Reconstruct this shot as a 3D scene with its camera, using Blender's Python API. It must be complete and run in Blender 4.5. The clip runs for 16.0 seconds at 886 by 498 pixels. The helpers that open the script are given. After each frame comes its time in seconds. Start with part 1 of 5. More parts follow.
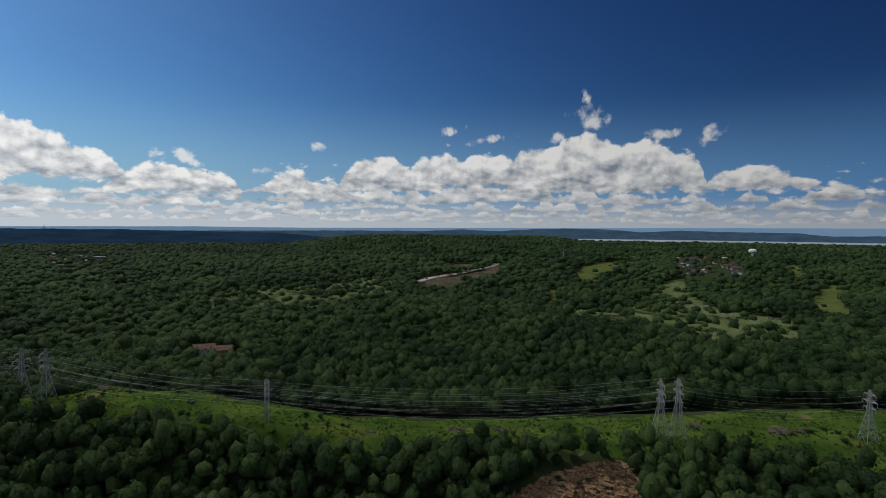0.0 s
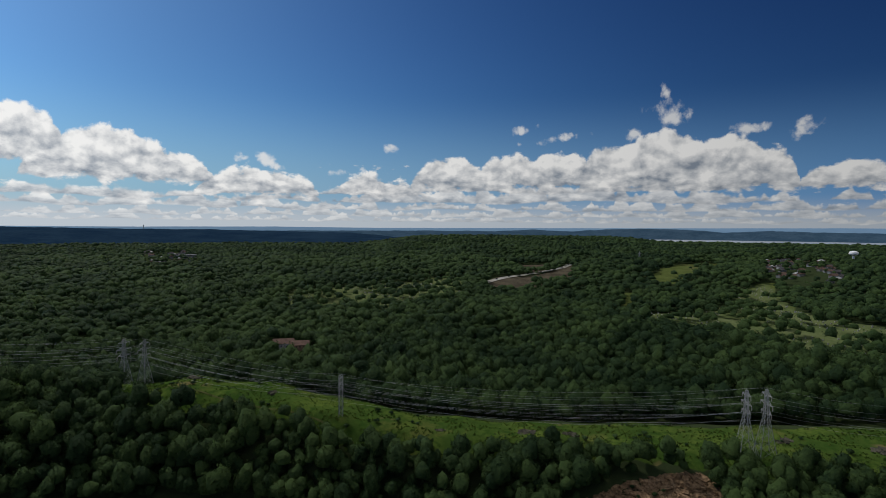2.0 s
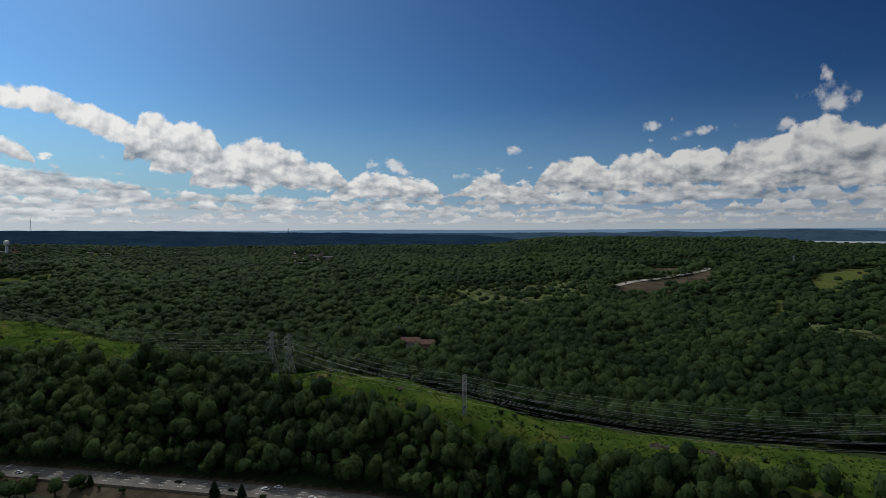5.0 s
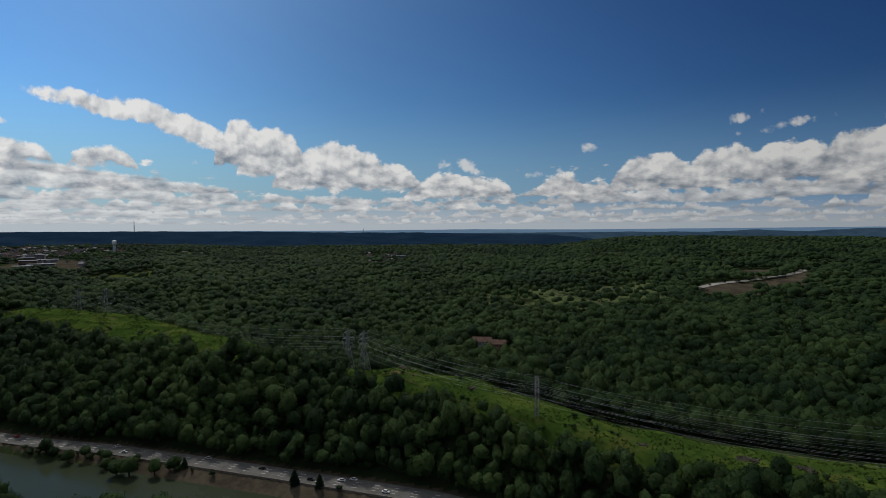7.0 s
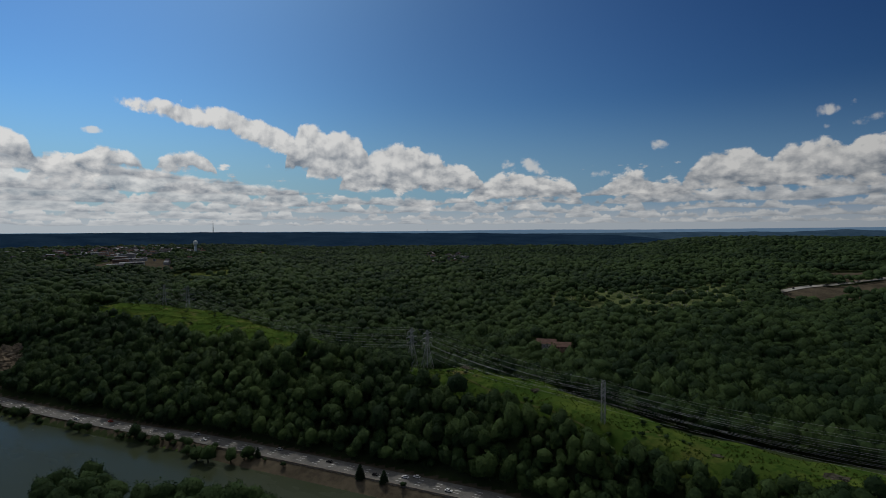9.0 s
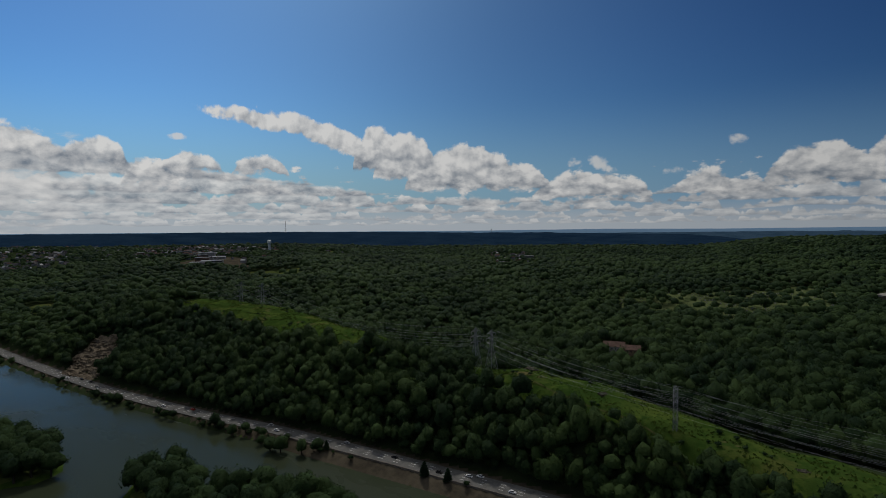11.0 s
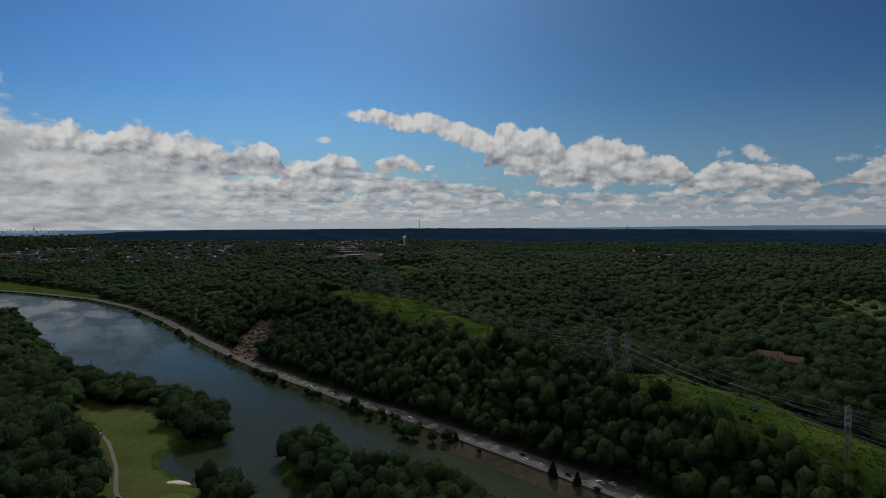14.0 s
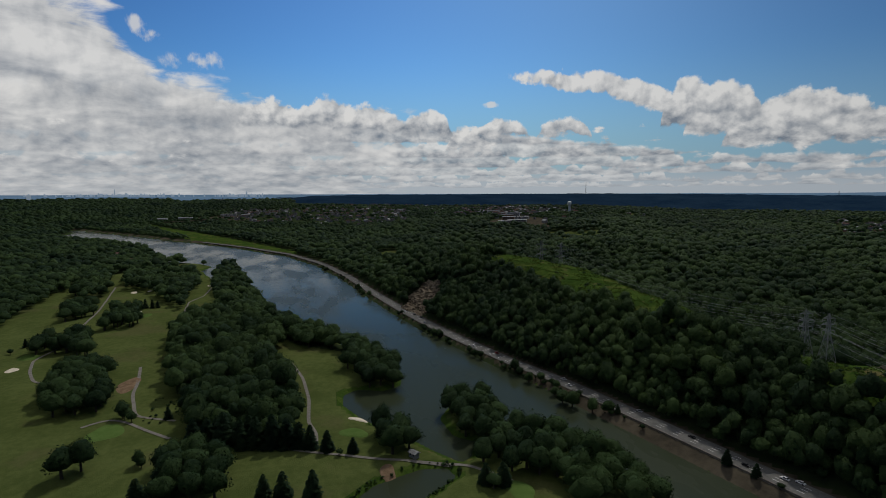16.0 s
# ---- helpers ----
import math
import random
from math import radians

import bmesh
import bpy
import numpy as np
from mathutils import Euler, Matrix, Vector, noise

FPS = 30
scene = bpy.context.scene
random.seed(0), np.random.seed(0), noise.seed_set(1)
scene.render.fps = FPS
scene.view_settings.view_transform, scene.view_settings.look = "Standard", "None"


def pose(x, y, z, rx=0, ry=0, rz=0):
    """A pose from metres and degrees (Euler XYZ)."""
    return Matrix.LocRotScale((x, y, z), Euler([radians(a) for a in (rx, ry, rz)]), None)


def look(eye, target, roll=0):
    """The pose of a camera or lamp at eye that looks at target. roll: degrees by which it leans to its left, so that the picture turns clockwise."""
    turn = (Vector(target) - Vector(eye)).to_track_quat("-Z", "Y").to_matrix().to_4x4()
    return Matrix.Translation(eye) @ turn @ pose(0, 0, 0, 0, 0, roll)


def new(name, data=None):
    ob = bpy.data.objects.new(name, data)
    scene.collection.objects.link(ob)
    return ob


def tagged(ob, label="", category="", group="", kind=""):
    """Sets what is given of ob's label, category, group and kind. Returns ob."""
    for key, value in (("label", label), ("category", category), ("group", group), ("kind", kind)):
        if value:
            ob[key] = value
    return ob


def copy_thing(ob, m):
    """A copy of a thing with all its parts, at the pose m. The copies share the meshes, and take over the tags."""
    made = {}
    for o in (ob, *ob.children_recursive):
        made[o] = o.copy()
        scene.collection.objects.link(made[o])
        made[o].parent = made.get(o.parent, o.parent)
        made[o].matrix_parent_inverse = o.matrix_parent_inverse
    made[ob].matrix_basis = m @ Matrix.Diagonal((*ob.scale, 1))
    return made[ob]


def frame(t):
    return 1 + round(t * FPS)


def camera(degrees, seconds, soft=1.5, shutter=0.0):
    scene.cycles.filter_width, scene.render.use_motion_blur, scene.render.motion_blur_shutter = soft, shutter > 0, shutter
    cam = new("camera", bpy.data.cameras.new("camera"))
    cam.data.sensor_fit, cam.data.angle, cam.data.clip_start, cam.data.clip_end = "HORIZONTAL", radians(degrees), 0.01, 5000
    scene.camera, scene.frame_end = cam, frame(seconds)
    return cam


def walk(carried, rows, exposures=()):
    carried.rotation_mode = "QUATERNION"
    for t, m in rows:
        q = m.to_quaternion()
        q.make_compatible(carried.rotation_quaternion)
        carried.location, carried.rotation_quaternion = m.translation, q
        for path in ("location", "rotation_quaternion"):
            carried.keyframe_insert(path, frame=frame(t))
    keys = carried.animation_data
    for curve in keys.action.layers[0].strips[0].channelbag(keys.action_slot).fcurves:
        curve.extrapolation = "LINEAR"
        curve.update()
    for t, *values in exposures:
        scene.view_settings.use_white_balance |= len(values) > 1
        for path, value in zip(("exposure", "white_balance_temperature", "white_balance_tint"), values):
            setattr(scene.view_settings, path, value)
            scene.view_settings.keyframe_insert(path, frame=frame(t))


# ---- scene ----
cam = camera(78.86, 16.0, soft=0.9)
EYE = 150.0
# seconds, pitch, roll, yaw of a hovering camera that turns to its left
TURNS = [
    (0, -2.24, -0.42, 0.00), (0.5, -2.28, -0.50, 1.85), (1, -2.29, -0.50, 3.76), (1.5, -2.30, -0.45, 5.57),
    (2, -2.28, -0.42, 7.45), (2.5, -2.23, -0.39, 9.42), (3, -2.15, -0.31, 11.35), (3.5, -2.13, -0.19, 13.52),
    (4, -2.13, -0.10, 15.98), (6.5, -2.07, 0.21, 26.28), (7, -2.11, 0.24, 28.10), (7.5, -2.14, 0.25, 29.82),
    (8, -2.10, 0.27, 31.50), (8.5, -2.05, 0.29, 33.03), (9, -2.03, 0.34, 34.81), (11.5, -2.11, 0.46, 43.58),
    (12, -2.22, 0.47, 45.75), (12.5, -2.32, 0.45, 47.95), (13, -2.37, 0.47, 50.10), (13.5, -2.34, 0.43, 52.43),
    (14, -2.31, 0.39, 55.40), (14.5, -2.29, 0.41, 58.67), (15, -2.68, 0.43, 62.64), (15.5, -4.01, 0.36, 67.32),
    (16, -5.92, 0.24, 72.67),
]
walk(cam, [(t, pose(0, 0, EYE, 90 + p, r, y)) for t, p, r, y in TURNS],
     exposures=[(0, -0.33), (4, -0.44), (8, -0.76), (12, -1.02), (14.5, -1.02), (15.5, -0.98), (16, -0.90)])

# ---- sky and sun ----
SUN_AZ, SUN_EL = 52.0, 49.0
sun_way = Vector((-math.sin(radians(SUN_AZ)) * math.cos(radians(SUN_EL)),
                  math.cos(radians(SUN_AZ)) * math.cos(radians(SUN_EL)), math.sin(radians(SUN_EL))))
sun = new("sun", bpy.data.lights.new("sun", "SUN"))
sun.data.energy, sun.data.angle, sun.data.color = 2.6, radians(0.53), (1.0, 0.95, 0.88)
sun.matrix_world = look(sun_way * 400, (0, 0, 0))

world = bpy.data.worlds.new("world")
scene.world = world
world.use_nodes = True
wt = world.node_tree
wt.nodes.clear()


def wire(tree, a, b):
    """Puts a value or an output socket into an input socket."""
    if isinstance(a, bpy.types.NodeSocket):
        tree.links.new(a, b)
    else:
        b.default_value = a


def calc(tree, op, a, b=0.0, c=0.0, clamp=False):
    n = tree.nodes.new("ShaderNodeMath")
    n.operation, n.use_clamp = op, clamp
    for value, socket in zip((a, b, c), n.inputs):
        wire(tree, value, socket)
    return n.outputs[0]


def remap(tree, v, a, b, c=0.0, d=1.0, smooth=True):
    n = tree.nodes.new("ShaderNodeMapRange")
    n.interpolation_type = "SMOOTHSTEP" if smooth else "LINEAR"
    for value, socket in zip((v, a, b, c, d), n.inputs):
        wire(tree, value, socket)
    return n.outputs[0]


def fbm(tree, vec, scale, detail=6.0, rough=0.55, dist=0.0):
    n = tree.nodes.new("ShaderNodeTexNoise")
    wire(tree, vec, n.inputs["Vector"])
    n.inputs["Scale"].default_value, n.inputs["Detail"].default_value = scale, detail
    n.inputs["Roughness"].default_value, n.inputs["Distortion"].default_value = rough, dist
    return n.outputs[0]


def mix(tree, f, a, b, kind="MIX"):
    n = tree.nodes.new("ShaderNodeMix")
    n.data_type, n.blend_type = "RGBA", kind
    wire(tree, f, n.inputs[0])
    for value, socket in ((a, n.inputs[6]), (b, n.inputs[7])):
        wire(tree, (*value, 1.0) if isinstance(value, tuple) and len(value) == 3 else value, socket)
    return n.outputs[2]


def vecmath(tree, op, a, b):
    n = tree.nodes.new("ShaderNodeVectorMath")
    n.operation = op
    wire(tree, a, n.inputs[0]), wire(tree, b, n.inputs[1])
    return n.outputs[0]


# height of the top of the low cloud bank (degrees) by azimuth (degrees, to the left of +y)
CLOUD_TOP = [(-46, 2.6), (-39, 2.9), (-34, 3.6), (-28, 4.2), (-20, 4.6), (-7, 4.6), (5, 4.4), (13, 4.3), (17.6, 4.5), (20.7, 3.3), (30, 3.4),
             (42, 3.5), (49, 4.0), (56, 4.9), (63, 5.7), (68, 6.5), (71, 6.9), (78, 7.5), (86, 8.4), (92, 8.9), (97, 9.6), (100, 10.8), (102, 13.0), (104, 15.5), (110, 18.0)]
# heaped clouds: azimuth, half width, height of the flat base and of the top (degrees)
HEAPS = [(70.0, 2.4, 4.6, 7.1), (66.5, 3.0, 5.8, 8.0), (60.2, 2.8, 5.8, 8.0), (74.3, 2.8, 6.0, 8.9), (80.5, 3.7, 6.5, 9.5), (84.1, 4.1, 6.8, 10.0), (89.9, 3.6, 6.6, 9.6),
         (48.5, 2.6, 6.1, 11.3), (45.4, 3.6, 5.5, 10.5), (39.4, 6.4, 4.2, 9.2), (33.8, 3.8, 4.1, 7.3), (26.9, 5.5, 3.2, 6.3), (23.1, 2.8, 3.2, 5.6),
         (15.7, 2.9, 3.4, 6.1), (12.4, 3.4, 3.1, 5.2), (6.4, 4.8, 3.9, 7.8), (0.4, 4.6, 4.1, 8.0), (-4.8, 4.6, 4.1, 8.3), (-10.3, 4.2, 4.1, 9.1),
         (-14.8, 5.2, 3.9, 10.0), (-20.3, 4.4, 3.7, 9.2), (-23.6, 2.5, 3.7, 8.0), (-29.6, 4.0, 3.8, 6.5), (-33.1, 2.3, 3.7, 5.3), (-36.3, 1.8, 2.8, 4.7)]
# single clouds: azimuth, height, half width, half height (degrees), lean
CLOUDLETS = [(60.4, 11.1, 5.4, 0.72, -0.15), (53.4, 9.7, 6.4, 1.25, -0.32), (-15.1, 11.1, 1.8, 1.1, -0.2), (-14.4, 13.3, 0.5, 0.7, -0.5), (-21.8, 9.2, 1.3, 0.55, 0.0),
             (-26.4, 9.0, 1.3, 0.7, 0.2), (-0.6, 10.1, 1.5, 0.5, 0.2), (-3.9, 9.0, 2.6, 0.45, 0.1), (12.9, 8.1, 0.8, 0.5, -0.2), (25.9, 6.5, 2.2, 0.65, -0.15),
             (18.5, 5.6, 0.9, 0.4, 0.0), (-11.4, 9.2, 1.0, 0.55, 0.2), (96.9, 12.3, 2.6, 0.75, 0.05), (101.0, 14.4, 1.5, 0.8, -0.2), (67.7, 9.0, 1.0, 0.25, 0.0)]

way = wt.nodes.new("ShaderNodeTexCoord").outputs["Generated"]
xyz = wt.nodes.new("ShaderNodeSeparateXYZ")
wire(wt, way, xyz.inputs[0])
wx, wy, wz = xyz.outputs
az = calc(wt, "MULTIPLY", calc(wt, "ARCTAN2", calc(wt, "MULTIPLY", wx, -1.0), wy), 57.2958)
el = calc(wt, "MULTIPLY", calc(wt, "ARCSINE", wz), 57.2958)
toward = calc(wt, "ADD", calc(wt, "MULTIPLY", wx, -math.sin(radians(SUN_AZ + 36))), calc(wt, "MULTIPLY", wy, math.cos(radians(SUN_AZ + 36))))


# billows, seen in perspective: flatter towards the horizon
def cloud_point(lift, shift):
    c = wt.nodes.new("ShaderNodeCombineXYZ")
    up = calc(wt, "MAXIMUM", calc(wt, "ADD", el, lift), -0.5)
    wire(wt, calc(wt, "MULTIPLY", calc(wt, "ADD", az, shift), 0.30), c.inputs[0])
    wire(wt, calc(wt, "MULTIPLY", calc(wt, "LOGARITHM", calc(wt, "ADD", up, 1.6), 2.718), 3.1), c.inputs[1])
    return c.outputs[0]


def billow(vec, size, detail):
    """Rounded heads with creases between them, about 0 to 1."""
    v = wt.nodes.new("ShaderNodeTexVoronoi")
    v.feature, v.voronoi_dimensions, v.normalize = "SMOOTH_F1", "3D", True
    wire(wt, vec, v.inputs["Vector"])
    v.inputs["Scale"].default_value, v.inputs["Detail"].default_value = size, detail
    v.inputs["Roughness"].default_value, v.inputs["Lacunarity"].default_value = 0.5, 2.2
    v.inputs["Smoothness"].default_value = 0.12
    return calc(wt, "SUBTRACT", 1.0, v.outputs["Distance"])


def cloud_mass(lift, shift, detail):
    p = cloud_point(lift, shift)
    f = fbm(wt, p, 1.5, detail * 2.0, 0.57, 0.2)
    heads = calc(wt, "SUBTRACT", billow(p, 1.9, detail), 0.62)
    return calc(wt, "ADD", calc(wt, "MULTIPLY", calc(wt, "SUBTRACT", f, 0.5), 1.15), calc(wt, "MULTIPLY", heads, 0.9))


def clamp01(v):
    return calc(wt, "ADD", v, 0.0, clamp=True)


puff = cloud_mass(0.0, 0.0, 4.0)
puff_up = cloud_mass(0.38, 0.28, 4.0)
puff_far = cloud_mass(1.3, 0.9, 1.0)
lit = calc(wt, "ADD", calc(wt, "MULTIPLY", calc(wt, "SUBTRACT", puff, puff_up), 0.85), calc(wt, "MULTIPLY", calc(wt, "SUBTRACT", puff, puff_far), 1.1))
ramp = wt.nodes.new("ShaderNodeValToRGB")
while len(ramp.color_ramp.elements) < len(CLOUD_TOP):
    ramp.color_ramp.elements.new(0.5)
for e, (a, top) in zip(ramp.color_ramp.elements, CLOUD_TOP):
    e.position = (a + 46) / 156
for e, (a, top) in zip(ramp.color_ramp.elements, CLOUD_TOP):
    e.color = (top / 20, top / 20, top / 20, 1)
wire(wt, remap(wt, az, -46.0, 110.0, smooth=False), ramp.inputs[0])
bank_top = calc(wt, "MULTIPLY", ramp.outputs[0], 20.0)

glow = remap(wt, toward, -0.75, 0.95, 0.58, 1.26, smooth=False)
CLOUD_GREY, CLOUD_WHITE = (0.25, 0.295, 0.36), (0.97, 0.965, 0.95)


def cloud_shade(white):
    return mix(wt, 1.0, mix(wt, clamp01(white), CLOUD_GREY, CLOUD_WHITE), glow, "MULTIPLY")


# clear air
sky = wt.nodes.new("ShaderNodeTexSky")
sky.sky_type, sky.sun_disc = "NISHITA", False
sky.sun_elevation, sky.sun_rotation = radians(SUN_EL), radians(-SUN_AZ)
sky.altitude, sky.air_density, sky.dust_density, sky.ozone_density = 150, 1.0, 1.2, 2.0
deepen = wt.nodes.new("ShaderNodeGamma")
wire(wt, mix(wt, 1.0, sky.outputs[0], (0.1, 0.1, 0.1), "MULTIPLY"), deepen.inputs[0])
deepen.inputs[1].default_value = 1.8
air = mix(wt, 1.0, deepen.outputs[0], (0.46, 0.78, 0.96), "MULTIPLY")
air = mix(wt, 1.0, air, mix(wt, remap(wt, toward, -0.7, 0.95, smooth=False), (0.60, 0.62, 0.76), (1.50, 1.42, 1.34)), "MULTIPLY")
air = mix(wt, 1.0, air, remap(wt, az, 32.0, 92.0, 0.82, 1.68), "MULTIPLY")
haze = mix(wt, remap(wt, toward, -0.7, 0.95, smooth=False), (0.09, 0.24, 0.52), (0.40, 0.62, 0.86))
air = mix(wt, remap(wt, el, 0.0, 14.0, 0.80, 0.0), air, haze)
# thin grey veil of the farthest clouds
final = mix(wt, remap(wt, el, 0.4, 3.4, 0.9, 0.0), air, mix(wt, 1.0, (0.56, 0.61, 0.66), glow, "MULTIPLY"))

# rows of small clouds, the farthest first: base, depth (degrees), pitch along the row
for k, (base_, depth_, pitch_) in enumerate(((0.55, 0.55, 0.9), (1.05, 0.8, 0.62), (1.75, 1.1, 0.45), (2.6, 1.5, 0.33), (3.7, 1.9, 0.26), (5.0, 2.2, 0.22), (6.4, 2.6, 0.20))):
    c = wt.nodes.new("ShaderNodeCombineXYZ")
    wire(wt, calc(wt, "MULTIPLY", az, pitch_), c.inputs[0]), wire(wt, calc(wt, "MULTIPLY", el, 0.25 * pitch_), c.inputs[1])
    c.inputs[2].default_value = 5.37 * (k + 1)
    swell = remap(wt, fbm(wt, c.outputs[0], 1.0, 3.0, 0.55), 0.34, 0.62, 0.05, 1.2, smooth=False)
    swell = calc(wt, "ADD", swell, remap(wt, az, 45.0, 72.0, 0.0, 0.38))
    sink = calc(wt, "MULTIPLY", fbm(wt, c.outputs[0], 0.35, 1.0), depth_ * 0.9)
    foot = calc(wt, "ADD", sink, base_ - depth_ * 0.45)
    head = calc(wt, "MINIMUM", calc(wt, "MULTIPLY_ADD", swell, depth_, foot), bank_top)
    e_ = calc(wt, "MINIMUM", calc(wt, "SUBTRACT", head, el), calc(wt, "MULTIPLY", calc(wt, "SUBTRACT", el, foot), 1.8))
    e_ = calc(wt, "ADD", e_, calc(wt, "MULTIPLY", puff, depth_ * 0.55))
    level = calc(wt, "DIVIDE", calc(wt, "SUBTRACT", el, foot), depth_)
    white = calc(wt, "ADD", calc(wt, "MULTIPLY_ADD", level, 0.62, 0.30), calc(wt, "MULTIPLY", lit, 0.85))
    far_ = 0.62 * max(0.0, 1 - base_ / 3.2)
    final = mix(wt, remap(wt, e_, 0.0, 0.16 + 0.08 * base_, 0.0, 0.92 if k < 5 else 0.97), final, mix(wt, far_, cloud_shade(white), mix(wt, 1.0, (0.60, 0.645, 0.69), glow, "MULTIPLY")))

# broad grey sheet towards the sun's side
soft = wt.nodes.new("ShaderNodeCombineXYZ")
wire(wt, calc(wt, "MULTIPLY", az, 0.10), soft.inputs[0]), wire(wt, calc(wt, "MULTIPLY", el, 0.24), soft.inputs[1])
veil = fbm(wt, soft.outputs[0], 1.6, 7.0, 0.55, 0.3)
e_ = calc(wt, "MINIMUM", calc(wt, "SUBTRACT", bank_top, el), calc(wt, "MULTIPLY", calc(wt, "SUBTRACT", az, 79.0), 0.25))
e_ = calc(wt, "ADD", e_, calc(wt, "MULTIPLY", calc(wt, "SUBTRACT", veil, 0.44), 9.0))
sheet_cover = calc(wt, "MULTIPLY", remap(wt, e_, 0.0, 1.6), remap(wt, el, 3.5, 6.5, 0.72, 0.97))
sheet_white = calc(wt, "ADD", calc(wt, "MULTIPLY_ADD", calc(wt, "SUBTRACT", veil, 0.5), 1.9, 0.60), calc(wt, "MULTIPLY", lit, 0.35))
sheet_white = calc(wt, "ADD", sheet_white, remap(wt, el, 4.0, 16.0, -0.10, 0.26))
final = mix(wt, sheet_cover, final, cloud_shade(sheet_white))

# the tall heaps and single clouds in front
body, wisp, rise = -3.0, -3.0, 0.5
for a0, wide_, base_, top_ in HEAPS:
    u = calc(wt, "DIVIDE", calc(wt, "SUBTRACT", az, a0), wide_)
    dome = calc(wt, "SQRT", calc(wt, "MAXIMUM", calc(wt, "SUBTRACT", 1.0, calc(wt, "MULTIPLY", u, u)), 0.0))
    over = calc(wt, "SUBTRACT", calc(wt, "MULTIPLY_ADD", dome, top_ - base_ + 0.4, base_ - 0.8), el)
    under = calc(wt, "MULTIPLY", calc(wt, "SUBTRACT", el, base_ - 0.1), 1.1)
    lobe = calc(wt, "MINIMUM", over, under)
    front_ = remap(wt, calc(wt, "SUBTRACT", lobe, body), -0.35, 0.35)
    body = calc(wt, "MAXIMUM", body, lobe)
    level = calc(wt, "DIVIDE", calc(wt, "SUBTRACT", el, base_), top_ - base_)
    rise = calc(wt, "ADD", calc(wt, "MULTIPLY", rise, calc(wt, "SUBTRACT", 1.0, front_)), calc(wt, "MULTIPLY", level, front_))
for a0, e0, ra, re, lean in CLOUDLETS:
    da = calc(wt, "SUBTRACT", az, a0)
    de = calc(wt, "SUBTRACT", calc(wt, "SUBTRACT", el, e0), calc(wt, "MULTIPLY", da, -lean))
    q = calc(wt, "ADD", calc(wt, "POWER", calc(wt, "ABSOLUTE", calc(wt, "DIVIDE", da, ra)), 2.0),
             calc(wt, "POWER", calc(wt, "ABSOLUTE", calc(wt, "DIVIDE", de, re)), 2.0))
    if ra > 3.0:
        lobe = calc(wt, "MULTIPLY", calc(wt, "SUBTRACT", 1.0, q), 0.8 * re)
        front_ = remap(wt, calc(wt, "SUBTRACT", lobe, body), -0.15, 0.15)
        body = calc(wt, "MAXIMUM", body, lobe)
        level = calc(wt, "MULTIPLY_ADD", de, 0.35 / re, 0.62)
        rise = calc(wt, "ADD", calc(wt, "MULTIPLY", rise, calc(wt, "SUBTRACT", 1.0, front_)), calc(wt, "MULTIPLY", level, front_))
    else:
        wisp = calc(wt, "MAXIMUM", wisp, calc(wt, "MULTIPLY", calc(wt, "SUBTRACT", 0.9, q), 0.42))
ragged = calc(wt, "ADD", body, calc(wt, "MULTIPLY", puff, 2.3))
cover = remap(wt, ragged, 0.0, 0.50)
white = calc(wt, "ADD", calc(wt, "ADD", 0.44, calc(wt, "MULTIPLY", remap(wt, rise, 0.0, 0.9), 0.48)), calc(wt, "MULTIPLY", lit, 0.95))
final = mix(wt, calc(wt, "MULTIPLY", cover, 0.98), final, cloud_shade(white))
thin = calc(wt, "ADD", wisp, calc(wt, "MULTIPLY", calc(wt, "SUBTRACT", puff, 0.05), 3.0))
final = mix(wt, remap(wt, thin, -0.05, 0.75, 0.0, 0.8), final, cloud_shade(0.9))
# white cloud cover above the view, unseen, added as soft fill light
overhead_fill = calc(wt, "MULTIPLY", remap(wt, fbm(wt, way, 3.0, 5.0, 0.55), 0.38, 0.54), remap(wt, el, 27.0, 40.0))
final = mix(wt, overhead_fill, final, (0.80, 0.82, 0.84))
back = wt.nodes.new("ShaderNodeBackground")
back.inputs[1].default_value = 1.0
wire(wt, final, back.inputs[0])
wire(wt, back.outputs[0], wt.nodes.new("ShaderNodeOutputWorld").inputs[0])


# ---- materials ----
def material(name, rough=0.8, metal=0.0):
    m = bpy.data.materials.new(name)
    m.use_nodes = True
    b = m.node_tree.nodes["Principled BSDF"]
    b.inputs["Roughness"].default_value, b.inputs["Metallic"].default_value = rough, metal
    b.inputs["Specular IOR Level"].default_value = 0.0 if rough > 0.85 else 0.25
    return m, m.node_tree, b


def place(tree):
    return tree.nodes.new("ShaderNodeNewGeometry").outputs["Position"]


def bump(tree, b, height, strength=0.5, distance=0.3):
    n = tree.nodes.new("ShaderNodeBump")
    n.inputs["Strength"].default_value, n.inputs["Distance"].default_value = strength, distance
    wire(tree, height, n.inputs["Height"])
    wire(tree, n.outputs[0], b.inputs["Normal"])


def plain(name, dark, light, scale=0.5, rough=0.8, metal=0.0, relief=0.3, depth=0.1):
    """Two tones mixed by noise at two sizes, with fine relief."""
    m, t, b = material(name, rough, metal)
    p = place(t)
    f = calc(t, "ADD", calc(t, "MULTIPLY", fbm(t, p, scale, 4), 0.6), calc(t, "MULTIPLY", fbm(t, p, scale * 7, 5), 0.4))
    wire(t, mix(t, remap(t, f, 0.32, 0.68), dark, light), b.inputs["Base Color"])
    bump(t, b, fbm(t, p, scale * 9, 4), relief, depth)
    return m


